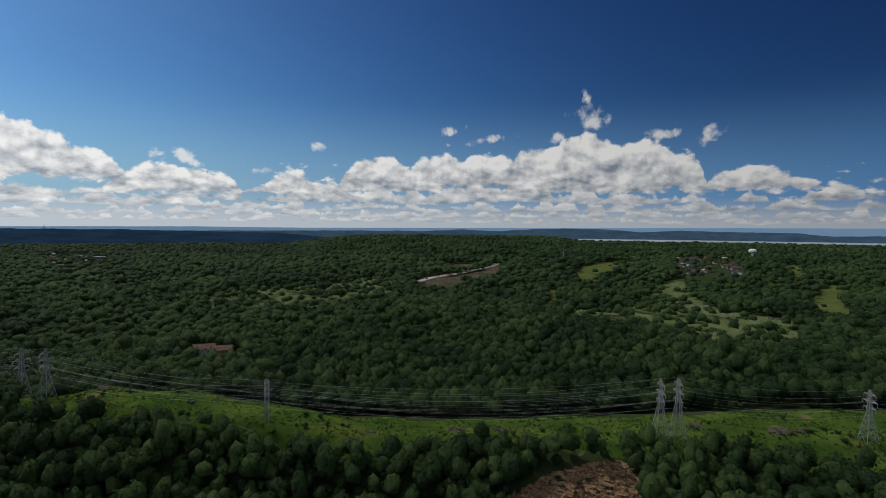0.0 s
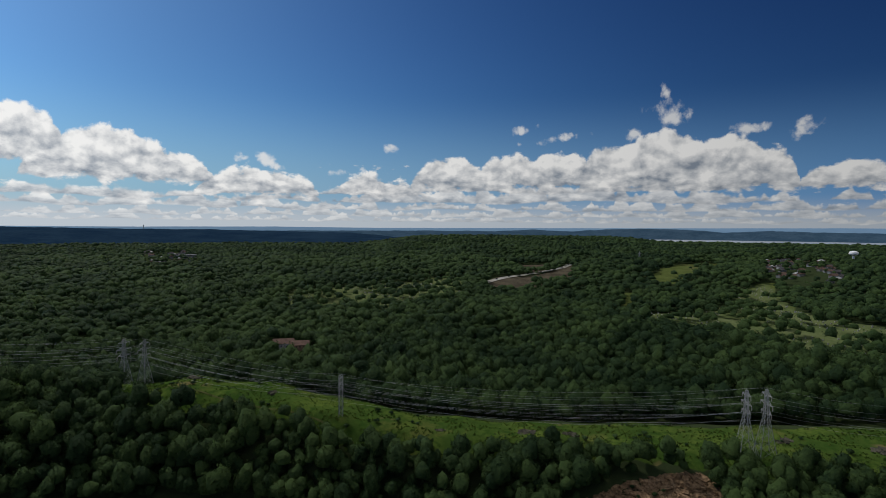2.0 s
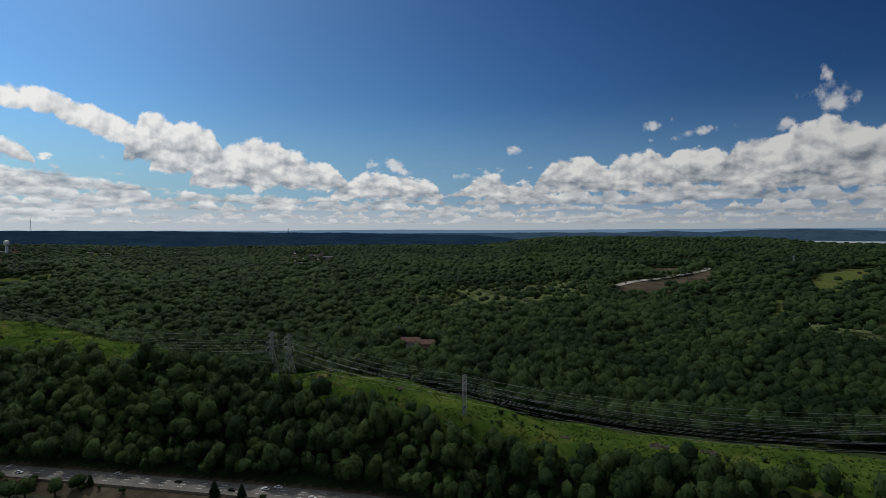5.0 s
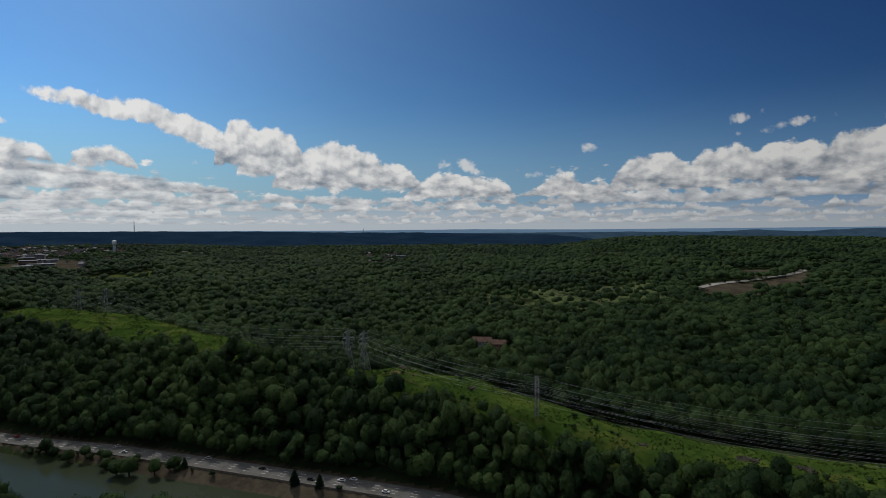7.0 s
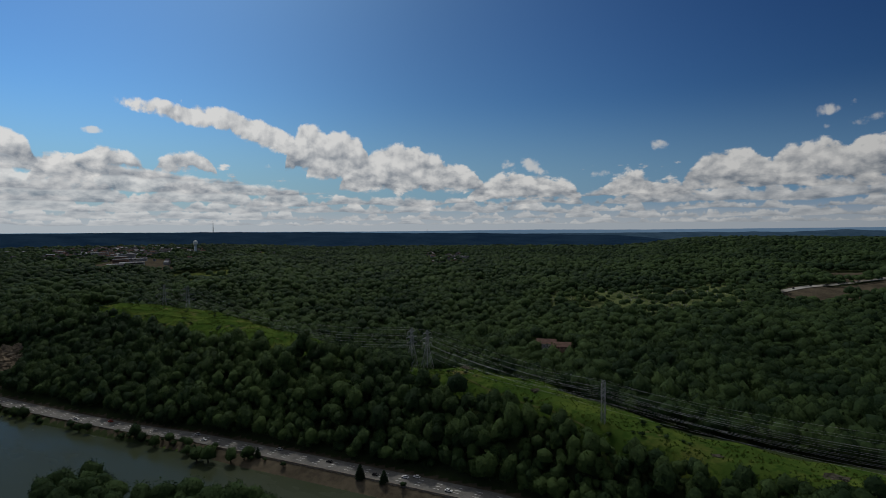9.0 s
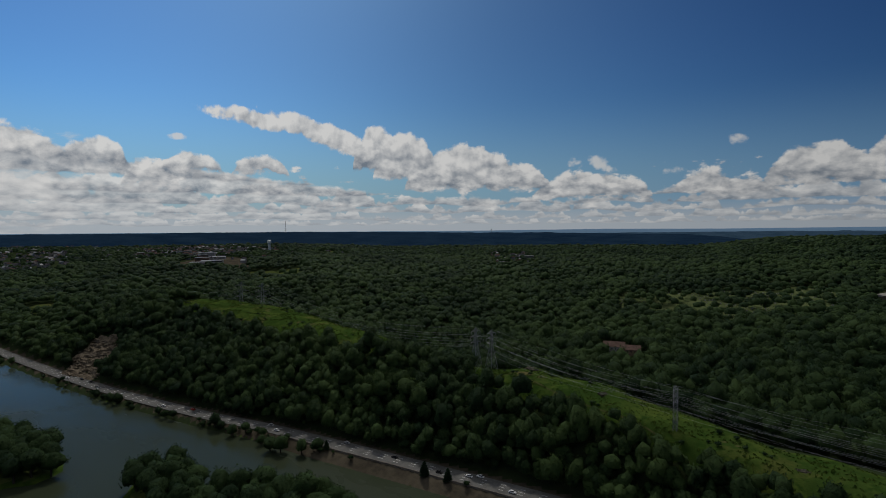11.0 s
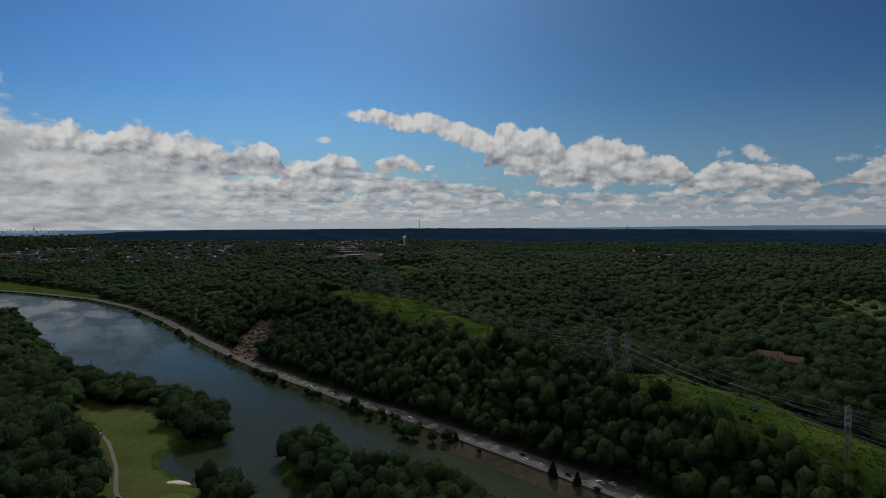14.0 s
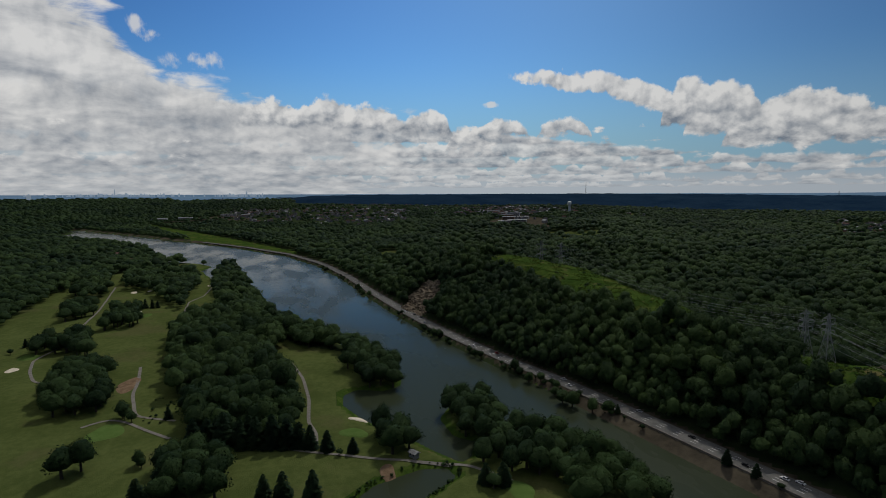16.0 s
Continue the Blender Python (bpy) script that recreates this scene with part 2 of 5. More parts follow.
def foliage(name, dark, light, per_object=False):
    m, t, b = material(name, 0.65)
    p = place(t)
    if per_object:
        r = t.nodes.new("ShaderNodeObjectInfo").outputs["Random"]
    else:
        a = t.nodes.new("ShaderNodeAttribute")
        a.attribute_name = "tint"
        r = a.outputs["Fac"]
    leaf_ = t.nodes.new("ShaderNodeNewGeometry").outputs["Random Per Island"]
    stand = calc(t, "ADD", calc(t, "MULTIPLY", fbm(t, p, 0.014, 4, 0.6), 0.5), calc(t, "MULTIPLY", fbm(t, p, 0.0045, 2), 0.5))
    fine = remap(t, fbm(t, p, 0.5, 4, 0.7), 0.25, 0.75)
    f = calc(t, "ADD", calc(t, "MULTIPLY", r, 0.42), calc(t, "MULTIPLY", fine, 0.30))
    f = calc(t, "ADD", f, calc(t, "MULTIPLY", leaf_, 0.22))
    f = calc(t, "ADD", f, calc(t, "MULTIPLY", calc(t, "SUBTRACT", stand, 0.5), 2.0))
    wire(t, mix(t, remap(t, f, 0.15, 0.85), dark, light), b.inputs["Base Color"])
    b.inputs["Specular IOR Level"].default_value = 0.05
    bump(t, b, calc(t, "ADD", fbm(t, p, 0.75, 4, 0.7), calc(t, "MULTIPLY", fbm(t, p, 0.22, 2), 1.2)), 0.9, 1.4)
    tr = t.nodes.new("ShaderNodeBsdfTranslucent")
    wire(t, mix(t, remap(t, f, 0.15, 0.85), tuple(v * 1.1 for v in dark), tuple(v * 1.1 for v in light)), tr.inputs[0])
    both = t.nodes.new("ShaderNodeMixShader")
    both.inputs[0].default_value = 0.42
    wire(t, b.outputs[0], both.inputs[1]), wire(t, tr.outputs[0], both.inputs[2])
    wire(t, both.outputs[0], t.nodes["Material Output"].inputs[0])
    return m


M_LEAF = foliage("leaves", (0.020, 0.043, 0.018), (0.074, 0.122, 0.039))
M_LEAF_THING = foliage("leaves_single", (0.015, 0.035, 0.015), (0.060, 0.104, 0.036), True)
M_NEEDLE = foliage("needles", (0.016, 0.036, 0.018), (0.042, 0.074, 0.032), True)
M_BARK = plain("bark", (0.05, 0.04, 0.03), (0.12, 0.10, 0.08), 2.0, 0.9)
M_STEEL = plain("galvanised_steel", (0.18, 0.19, 0.19), (0.32, 0.33, 0.32), 0.8, 0.6, 0.0)
M_WIRE = plain("conductor", (0.26, 0.27, 0.27), (0.38, 0.39, 0.39), 0.2, 0.6, 0.0)
M_ASPHALT = plain("asphalt", (0.10, 0.098, 0.092), (0.165, 0.160, 0.148), 0.15, 0.9)
M_ROCK = plain("rock", (0.085, 0.054, 0.032), (0.40, 0.265, 0.155), 0.6, 0.9, relief=0.8, depth=0.8)
M_PALE_ROCK = plain("pale_rock", (0.08, 0.064, 0.046), (0.27, 0.22, 0.16), 0.4, 0.9, relief=0.8, depth=0.8)
M_GREY_ROCK = plain("grey_rock", (0.045, 0.042, 0.032), (0.13, 0.120, 0.090), 0.6, 0.9, relief=0.8, depth=0.6)
M_SAND = plain("sand", (0.55, 0.48, 0.36), (0.72, 0.64, 0.50), 0.3, 0.95)
M_PATH = plain("path", (0.15, 0.14, 0.12), (0.24, 0.22, 0.19), 0.4, 0.9)


def ground_material():
    """Woodland floor, meadow, mown turf and bare earth, laid out by the 'cover' attribute of the sheet."""
    m, t, b = material("ground", 0.95)
    p = place(t)
    a = t.nodes.new("ShaderNodeAttribute")
    a.attribute_name = "cover"
    s = t.nodes.new("ShaderNodeSeparateColor")
    wire(t, a.outputs["Color"], s.inputs[0])
    n1, n2, n3 = fbm(t, p, 0.03, 4), fbm(t, p, 0.22, 5, 0.65), fbm(t, p, 1.4, 4, 0.6)
    n12 = calc(t, "ADD", calc(t, "MULTIPLY", n1, 0.5), calc(t, "MULTIPLY", n2, 0.5))
    floor_c = mix(t, n2, (0.018, 0.030, 0.012), (0.045, 0.058, 0.026))
    mown_c = mix(t, remap(t, n12, 0.35, 0.65), (0.062, 0.082, 0.023), (0.096, 0.117, 0.036))
    mown_c = mix(t, calc(t, "MULTIPLY", remap(t, fbm(t, p, 0.018, 5, 0.6), 0.54, 0.66), 0.4), mown_c, (0.100, 0.086, 0.042))
    meadow_c = mix(t, remap(t, n12, 0.38, 0.62), (0.029, 0.062, 0.011), (0.083, 0.117, 0.023))
    meadow_c = mix(t, calc(t, "MULTIPLY", remap(t, fbm(t, p, 0.16, 6, 0.7), 0.49, 0.62), 0.85), meadow_c, (0.026, 0.055, 0.010))
    meadow_c = mix(t, calc(t, "MULTIPLY", remap(t, fbm(t, p, 0.055, 5, 0.65), 0.46, 0.60), 0.75), meadow_c, (0.034, 0.064, 0.013))
    meadow_c = mix(t, calc(t, "MULTIPLY", remap(t, fbm(t, p, 0.028, 5, 0.7), 0.55, 0.66), 0.6), meadow_c, (0.105, 0.110, 0.030))
    meadow_c = mix(t, calc(t, "MULTIPLY", remap(t, fbm(t, p, 0.045, 3), 0.62, 0.70), 0.7), meadow_c, (0.15, 0.115, 0.055))
    earth_c = mix(t, remap(t, n12, 0.35, 0.65), (0.046, 0.039, 0.028), (0.100, 0.084, 0.059))
    mown_c = mix(t, a.outputs["Alpha"], mown_c, mix(t, remap(t, n12, 0.35, 0.65), (0.075, 0.102, 0.036), (0.125, 0.145, 0.064)))
    c = mix(t, remap(t, s.outputs[0], 0.3, 0.7), floor_c, mown_c)
    c = mix(t, remap(t, calc(t, "ADD", s.outputs[1], calc(t, "MULTIPLY", calc(t, "SUBTRACT", n2, 0.5), 0.5)), 0.4, 0.6), c, meadow_c)
    c = mix(t, remap(t, calc(t, "ADD", s.outputs[2], calc(t, "MULTIPLY", calc(t, "SUBTRACT", n2, 0.5), 0.5)), 0.4, 0.6), c, earth_c)
    wire(t, c, b.inputs["Base Color"])
    bump(t, b, calc(t, "ADD", n3, n2), 0.6, 0.5)
    return m


M_GROUND = ground_material()
M_WATER, _t, _b = material("water", 0.14)
_b.inputs["Base Color"].default_value = (0.034, 0.043, 0.024, 1)
_b.inputs["IOR"].default_value = 1.33
_b.inputs["Specular IOR Level"].default_value = 0.065
_p = place(_t)
_v = vecmath(_t, "MULTIPLY", _p, (0.006, 0.016, 0.0))
wire(_t, remap(_t, fbm(_t, _v, 1.0, 4, 0.6), 0.40, 0.60, 0.12, 0.30), _b.inputs["Roughness"])
bump(_t, _b, calc(_t, "ADD", fbm(_t, _p, 0.35, 3), calc(_t, "MULTIPLY", fbm(_t, _p, 0.02, 2), 2.0)), 0.12, 0.25)

# ---- the lie of the land ----
ROAD = [(700, 100), (250, 190), (100, 218), (0, 236), (-50, 246), (-95, 251), (-137, 252), (-197, 241), (-250, 231), (-310, 219), (-363, 208), (-420, 191),
        (-508, 172), (-582, 159), (-655, 149), (-793, 134), (-955, 120), (-1144, 92), (-1342, 35), (-1571, -79),
        (-1784, -213), (-2300, -560), (-3200, -1200), (-6000, -3200)]
CREST = [(900, 300, 34), (450, 330, 31), (239, 335, 33), (155, 327, 33), (92, 322, 32), (39, 315, 33), (-60, 308, 36), (-110, 314, 42.5), (-156, 324, 46),
         (-217, 335, 47), (-246, 326, 42), (-290, 308, 43), (-330, 307, 50), (-372, 318, 55), (-434, 320, 57), (-551, 337, 60.5),
         (-643, 325, 63.5), (-697, 296, 63), (-800, 285, 50), (-1000, 250, 36), (-1300, 200, 22), (-1700, 60, 14), (-2400, -380, 12), (-3300, -1080, 14), (-6200, -3150, 40)]
# front edge of the cleared strip on the ridge
STRIP = [(450, 250), (240, 254), (214, 264), (190, 275), (158, 284), (125, 281), (97, 284), (67, 289), (52, 284), (23, 288), (3, 280), (-24, 281),
         (-47, 281), (-74, 282), (-98, 284), (-113, 286), (-137, 292), (-166, 293), (-206, 292), (-238, 295), (-257, 318), (-275, 330), (-305, 318), (-322, 292), (-345, 281), (-389, 277), (-420, 273), (-455, 270), (-529, 274), (-617, 261), (-705, 262)]
NEAR_SHORE = [(-5900, -3250), (-3300, -1320), (-2450, -750), (-2250, -760), (-2069, -640), (-1680, -359), (-1320, -228), (-1245, -152), (-1197, -126), (-1140, -142), (-921, -83), (-688, -15), (-590, 30), (-530, 60),
              (-480, 88), (-430, 98), (-400, 90), (-393, 74), (-402, 56), (-394, 45), (-374, 42), (-350, 50), (-334, 58),
              (-315, 72), (-290, 84), (-272, 95), (-276, 102), (-290, 110), (-296, 126), (-294, 150), (-272, 158), (-247, 174), (-220, 180), (-190, 168), (-100, 160), (250, 140), (700, 100)]
ISLAND = [(-332, 100), (-304, 101), (-293, 111), (-300, 128), (-330, 144), (-350, 135), (-352, 115)]
POND = [(-262, 44), (-267, 58), (-271, 72), (-268, 85), (-258, 87), (-252, 78), (-244, 66), (-240, 42), (-251, 32)]
BASE_R = [0, 300, 420, 600, 900, 1300, 1900, 2700, 3400, 4200, 5200]
BASE_Z = [16, 16, 15, 18, 25, 36, 58, 85, 102, 112, 118]


# wooded rises on the far land: line, height and half width in metres
RISES = [([(-180, 720), (0, 700), (150, 590), (215, 470)], 9, 85), ([(-860, 640), (-690, 760), (-560, 850), (-400, 930)], 15, 110),
         ([(-1250, 900), (-1000, 1150), (-700, 1350)], 12, 130), ([(260, 1240), (80, 1750), (-150, 1950)], 12, 160),
         ([(-1250, 330), (-1000, 480), (-860, 560)], 10, 110), ([(700, 620), (520, 480), (420, 420)], 8, 80)]


def along(p, line):
    """Distance of points from a polyline, the side (positive: on the right of its way), the nearest segment and how far along it."""
    q = np.array([v[:2] for v in line], float)
    best, side = np.full(len(p), 1e18), np.zeros(len(p))
    seg, far = np.zeros(len(p), int), np.zeros(len(p))
    for i in range(len(q) - 1):
        d = q[i + 1] - q[i]
        w = p - q[i]
        u = np.clip((w @ d) / (d @ d), 0, 1)
        e = w - u[:, None] * d
        dist = (e ** 2).sum(1)
        near = dist < best
        best[near] = dist[near]
        side[near] = (w[near, 1] * d[0] - w[near, 0] * d[1])
        seg[near], far[near] = i, u[near]
    return np.sqrt(best), -np.sign(side), seg, far


def inside(p, poly):
    q = np.array(poly, float)
    hit = np.zeros(len(p), bool)
    for a, b in zip(q, np.roll(q, -1, 0)):
        if a[1] != b[1]:
            hit ^= ((a[1] > p[:, 1]) != (b[1] > p[:, 1])) & (p[:, 0] < (b[0] - a[0]) * (p[:, 1] - a[1]) / (b[1] - a[1]) + a[0])
    return hit


def edge_in(p, poly):
    """Signed distance from a closed outline, positive inside."""
    d = along(p, list(poly) + [poly[0]])[0]
    return np.where(inside(p, poly), d, -d)


def step(v, a, b):
    t = np.clip((v - a) / (b - a), 0, 1)
    return t * t * (3 - 2 * t)


_W = np.random.RandomState(5).uniform(-1, 1, (24, 5))


def waves(p, size, amount):
    """Soft hummocks, as a sum of sines."""
    out = np.zeros(len(p))
    for a, b, c, d, e in _W:
        k = 2 * np.pi / size * (0.6 + 0.9 * abs(c))
        out += np.sin(k * (p[:, 0] * np.cos(3.2 * a) + p[:, 1] * np.sin(3.2 * a)) + 6.3 * b) * (0.6 + 0.4 * d)
    return out * amount / 4


def shore_side(p):
    """Positive over land on the camera's side of the lake, negative over water."""
    d, s, _, _ = along(p, NEAR_SHORE)
    land = np.where(s > 0, d, -d)
    land = np.maximum(land, edge_in(p, ISLAND))
    return np.minimum(land, -edge_in(p, POND))


def road_side(p):
    """Distance beyond the road, negative towards the lake."""
    d, s, _, _ = along(p, ROAD)
    return np.where(s > 0, d, -d)


def height(p):
    p = np.atleast_2d(np.asarray(p, float))
    r = np.hypot(p[:, 0], p[:, 1])
    n = road_side(p)
    base = np.interp(r, BASE_R, BASE_Z) + waves(p, 700, 7) * step(r, 450, 900) + waves(p, 260, 2.5)
    for line, tall, wide_ in RISES:
        base = base + tall * np.exp(-(along(p, line)[0] / wide_) ** 2)
    base = base + waves(p, 430, 6) * step(r, 550, 900)
    azi = np.degrees(np.arctan2(-p[:, 0], p[:, 1]))
    cap = 92 - 52 * step(azi, 8, 17) - 28 * step(-azi, 9, 16) + 22 * step(azi, 46, 60)
    base = np.where(base > cap - 10, cap - 10 * np.exp(-np.maximum(base - cap + 10, 0) / 10), base)
    low = step(azi, 72, 86) * (1 - step(azi, 150, 178))
    base = base * (1 - low) + low * np.interp(r, [0, 2200, 2900, 3600, 4300, 5200], [8, 10, 38, 82, 100, 100])
    dc, sc, seg, far = along(p, CREST)
    cz = np.array([v[2] for v in CREST], float)
    zc = cz[seg] * (1 - far) + cz[np.minimum(seg + 1, len(cz) - 1)] * far + waves(p, 45, 1.2)
    behind = np.where(sc > 0, dc, 0)
    u = np.clip(n / (n + dc + 1e-6), 0, 1)
    front = 4 + (zc - 4) * np.clip(1.18 * step(u, -0.12, 1.0) - 0.05, 0, 1)
    rear = zc + (base - zc) * step(behind, 4, 75)
    hill = np.where(sc > 0, rear, np.where(n > 9, front, 4))
    hill = 4 + (hill - 4) * step(n, 11, 26 + np.maximum(r - 900, 0) * 0.4)
    wide = 4 + 6 * step(p[:, 0], -420, -290)
    bank = np.interp((n + 8.2) / wide, [-2.2, -1, 0, 1], [-2.5, -0.4, 3.9, 4.0])
    near = np.interp(shore_side(p), [-8, 0, 2.5, 9, 200, 900], [-2.5, -0.3, 1.2, 2.6, 4.5, 9])
    near = near + step(r, 1600, 4200) * 85 * step(shore_side(p), 20, 300)
    near = near + waves(p, 90, 0.5) * step(shore_side(p), 10, 40)
    lake = np.maximum(near, bank)
    head = np.interp(r, [2650, 2850, 3400, 4400], [-9, 10, 55, 112]) * step(azi, 94, 100) - 9 * (1 - step(azi, 94, 100))
    return np.maximum(np.where(n > -9, hill, lake), head)


def sheet(name, verts, faces, mat, smooth=True, normals=None):
    me = bpy.data.meshes.new(name)
    v, f = np.asarray(verts, np.float32), np.asarray(faces, np.int32)
    k = f.shape[1]
    me.vertices.add(len(v)), me.loops.add(f.size), me.polygons.add(len(f))
    me.vertices.foreach_set("co", v.ravel())
    me.loops.foreach_set("vertex_index", f.ravel())
    me.polygons.foreach_set("loop_start", np.arange(0, f.size, k, dtype=np.int32))
    me.polygons.foreach_set("loop_total", np.full(len(f), k, dtype=np.int32))
    me.polygons.foreach_set("use_smooth", np.full(len(f), smooth))
    me.update(calc_edges=True)
    me.materials.append(mat)
    if normals is not None:
        me.attributes.new("custom_normal", "FLOAT_VECTOR", "POINT").data.foreach_set("vector", np.asarray(normals, np.float32).ravel())
    return me


def lattice(nu, nv):
    i = np.arange((nu - 1) * (nv - 1))
    a = (i // (nv - 1)) * nv + i % (nv - 1)
    return np.stack([a, a + nv, a + nv + 1, a + 1], 1)


# clearings on the far land: outline, turf / meadow / earth
SUBURB = [(-1575, 1029), (-2415, 1725), (-3162, 1782), (-3616, 804), (-3200, -250), (-2650, -250), (-2305, 200), (-1705, 409), (-1613, 706)]
ROCK_FACE = [(-661, 150), (-611, 162), (-633, 195), (-676, 208), (-713, 197), (-695, 172)]
CLEARINGS = [
    ([(-347, 787), (-388, 914), (-333, 935), (-285, 1029), (-222, 1152), (-187, 1241), (-106, 1208), (-85, 941), (-141, 934),
      (-162, 835), (-203, 793), (-253, 847), (-300, 782)], "park"),
    ([(10, 1487), (108, 1500), (98, 1406), (24, 1366)], "earth"),
    ([(-54, 1134), (-48, 1194), (22, 1251), (93, 1326), (151, 1490), (147, 1396), (102, 1273), (20, 1168)], "earth"),
    ([(-54, 1099), (-51, 1134), (20, 1168), (146, 1384), (139, 1283), (12, 1121)], "earth"),
    ([(-687, -107), (-812, -123), (-939, -116), (-1170, -139), (-1178, -119), (-853, -89), (-723, -73), (-681, -90)], "glade"),
    ([(279, 1159), (422, 1505), (621, 1731), (562, 1566), (389, 1248), (309, 1146)], "turf"),
    ([(158, 822), (210, 1058), (228, 1055), (192, 897), (161, 797)], "turf"),
    ([(973, 1527), (996, 1510), (811, 1182), (772, 1176)], "turf"),
    ([(604, 897), (725, 1033), (802, 1113), (811, 1093), (674, 905), (598, 775), (546, 753), (578, 835)], "turf"),
    ([(344, 694), (371, 714), (375, 684), (348, 647), (333, 654)], "turf"),
    ([(470, 1142), (540, 1219), (517, 1129), (447, 1058)], "turf"),
    ([(422, 948), (486, 1009), (424, 829), (364, 798)], "turf"),
    ([(175, 804), (283, 848), (430, 1085), (523, 1195), (498, 1084), (424, 808), (475, 731), (423, 627), (371, 588), (331, 618),
      (303, 724), (213, 729)], "park"),
    ([(738, 1707), (940, 1733), (677, 1200), (566, 1178), (589, 1345)], "town"),
    ([(-1481, 1992), (-1337, 2146), (-899, 1453), (-1031, 1395)], "town"),
    ([(-1559, 636), (-1381, 750), (-1713, 931), (-1988, 920), (-1674, 689)], "yard"),
    ([(-2750, 949), (-3097, 1355), (-2429, 1333), (-1892, 946), (-2009, 721)], "town"),
    ([(-1241, 661), (-1287, 705), (-1245, 763), (-1228, 819), (-1167, 771), (-1201, 709)], "turf"),
    ([(-1976, 1370), (-2170, 1608), (-1876, 1500), (-1763, 1382)], "turf"),
    ([(-2874, -607), (-2342, -336), (-1841, -117), (-1423, 48), (-1335, 44), (-1531, -70), (-1790, -227), (-2300, -410)], "meadow"),
    ([(-1075, 187), (-1091, 237), (-971, 221), (-991, 193)], "turf"),
    ([(-3200, -250), (-3263, 301), (-2918, 700), (-2009, 481), (-2555, 183), (-2642, -165)], "town"),
    ([(-2960, -560), (-2990, -100), (-2860, -100), (-2840, -500)], "yard"),
    (SUBURB, "suburb"),
    ([(-266, 520), (-262, 558), (-205, 558), (-203, 518)], "yard"),
    ([(28, 236), (33, 262), (48, 272), (74, 280), (97, 282), (100, 236)], "rock"),
    (ROCK_FACE, "rock"),
    ([(-2415, 1357), (-2426, 1438), (-2323, 1449), (-2216, 1307)], "yard"),
]
THIN = {"park": 0.23, "turf": 0.02, "town": 0.10, "suburb": 0.62}
REACH = {"park": (1.0, 1.04, 1.07), "turf": (1.0, 1.04), "earth": (1.0, 1.02, 1.04), "meadow": (1.0,), "rock": (1.0,), "glade": (1.0,), "suburb": (1.0,)}

GOLF_EDGE = [(-230, 110), (-150, -60), (-230, -200), (-560, -330), (-700, -300), (-900, -320), (-1100, -290), (-1250, -190), (-1270, -110),
             (-900, -60), (-560, 0), (-460, 90), (-390, 85), (-360, 60), (-300, 95)]
GOLF_WOODS = [
    [(-584, -104), (-709, -97), (-1171, -114), (-1207, -84), (-867, -34), (-633, -8), (-528, 3), (-494, -12), (-422, 10), (-340, 9),
     (-318, 0), (-324, -18), (-330, -42), (-342, -55), (-373, -59), (-452, -82)],
    [(-1810, -740), (-1854, -589), (-1710, -393), (-1161, -211), (-970, -181), (-1165, -294), (-991, -264), (-969, -297), (-892, -309), (-689, -288), (-800, -420)],
    [(-937, -231), (-1156, -264), (-1179, -214), (-1044, -135), (-834, -102), (-711, -104), (-797, -147), (-893, -179)],
    [(-1039, -318), (-1094, -290), (-893, -235), (-828, -252)]]



def within(p, poly, kind):
    """Inside a clearing, which opens some way towards the lake."""
    i = np.zeros(len(p), bool)
    for k in REACH.get(kind, (1.0, 1.06)):
        i |= inside(p * k, poly)
    return i


def covers(p):
    n = road_side(p)
    sd = shore_side(p)
    dc, sc, _, _ = along(p, CREST)
    ds, ss, _, _ = along(p, STRIP)
    r = np.hypot(p[:, 0], p[:, 1])
    strip = (n > 12) & (ss > 0) & ((sc < 0) | (dc < 14)) & (p[:, 0] > -700) & (p[:, 0] < 440)
    mown = (n < -9) & (sd > 5) & (inside(p, GOLF_EDGE) | (r < 420))
    earth = (n > -12 - 7 * step(p[:, 0], -420, -290)) & (n < 11) & ((p[:, 0] > -390) | (n > -9))
    strip |= (n < -15) & (sd <= 5) & ~earth & (r < 2760)
    pale = np.zeros(len(p), bool)
    for poly, kind in CLEARINGS:
        i = within(p, poly, kind)
        pale |= i & (kind == "park")
        mown |= i & (kind in ("park", "turf", "glade"))
        strip |= i & (kind == "meadow")
        earth |= i & (kind in ("earth", "yard"))
    return mown.astype(float), strip.astype(float), earth.astype(float), pale.astype(float)


AZ = np.radians(np.concatenate([np.arange(-48, 124, 0.52), np.arange(124, 312.1, 3.0)]))
RAD = np.concatenate([np.linspace(40, 180, 15)[:-1], np.geomspace(180, 1300, 190)[:-1], np.geomspace(1300, 4950, 95)])
aa, rr = np.meshgrid(AZ, RAD, indexing="ij")
gp = np.stack([-np.sin(aa) * rr, np.cos(aa) * rr], -1).reshape(-1, 2)
gv = np.column_stack([gp, height(gp)])
gf = lattice(len(AZ), len(RAD))[:, ::-1]
ground_me = sheet("ground", gv, gf, M_GROUND)
cov = ground_me.color_attributes.new("cover", "FLOAT_COLOR", "POINT")
c3 = covers(gp)
cov.data.foreach_set("color", np.column_stack(c3).astype(np.float32).ravel())
ground = tagged(new("ground", ground_me), "rolling land with woodland floor, meadow and turf", "ground", kind="structure")

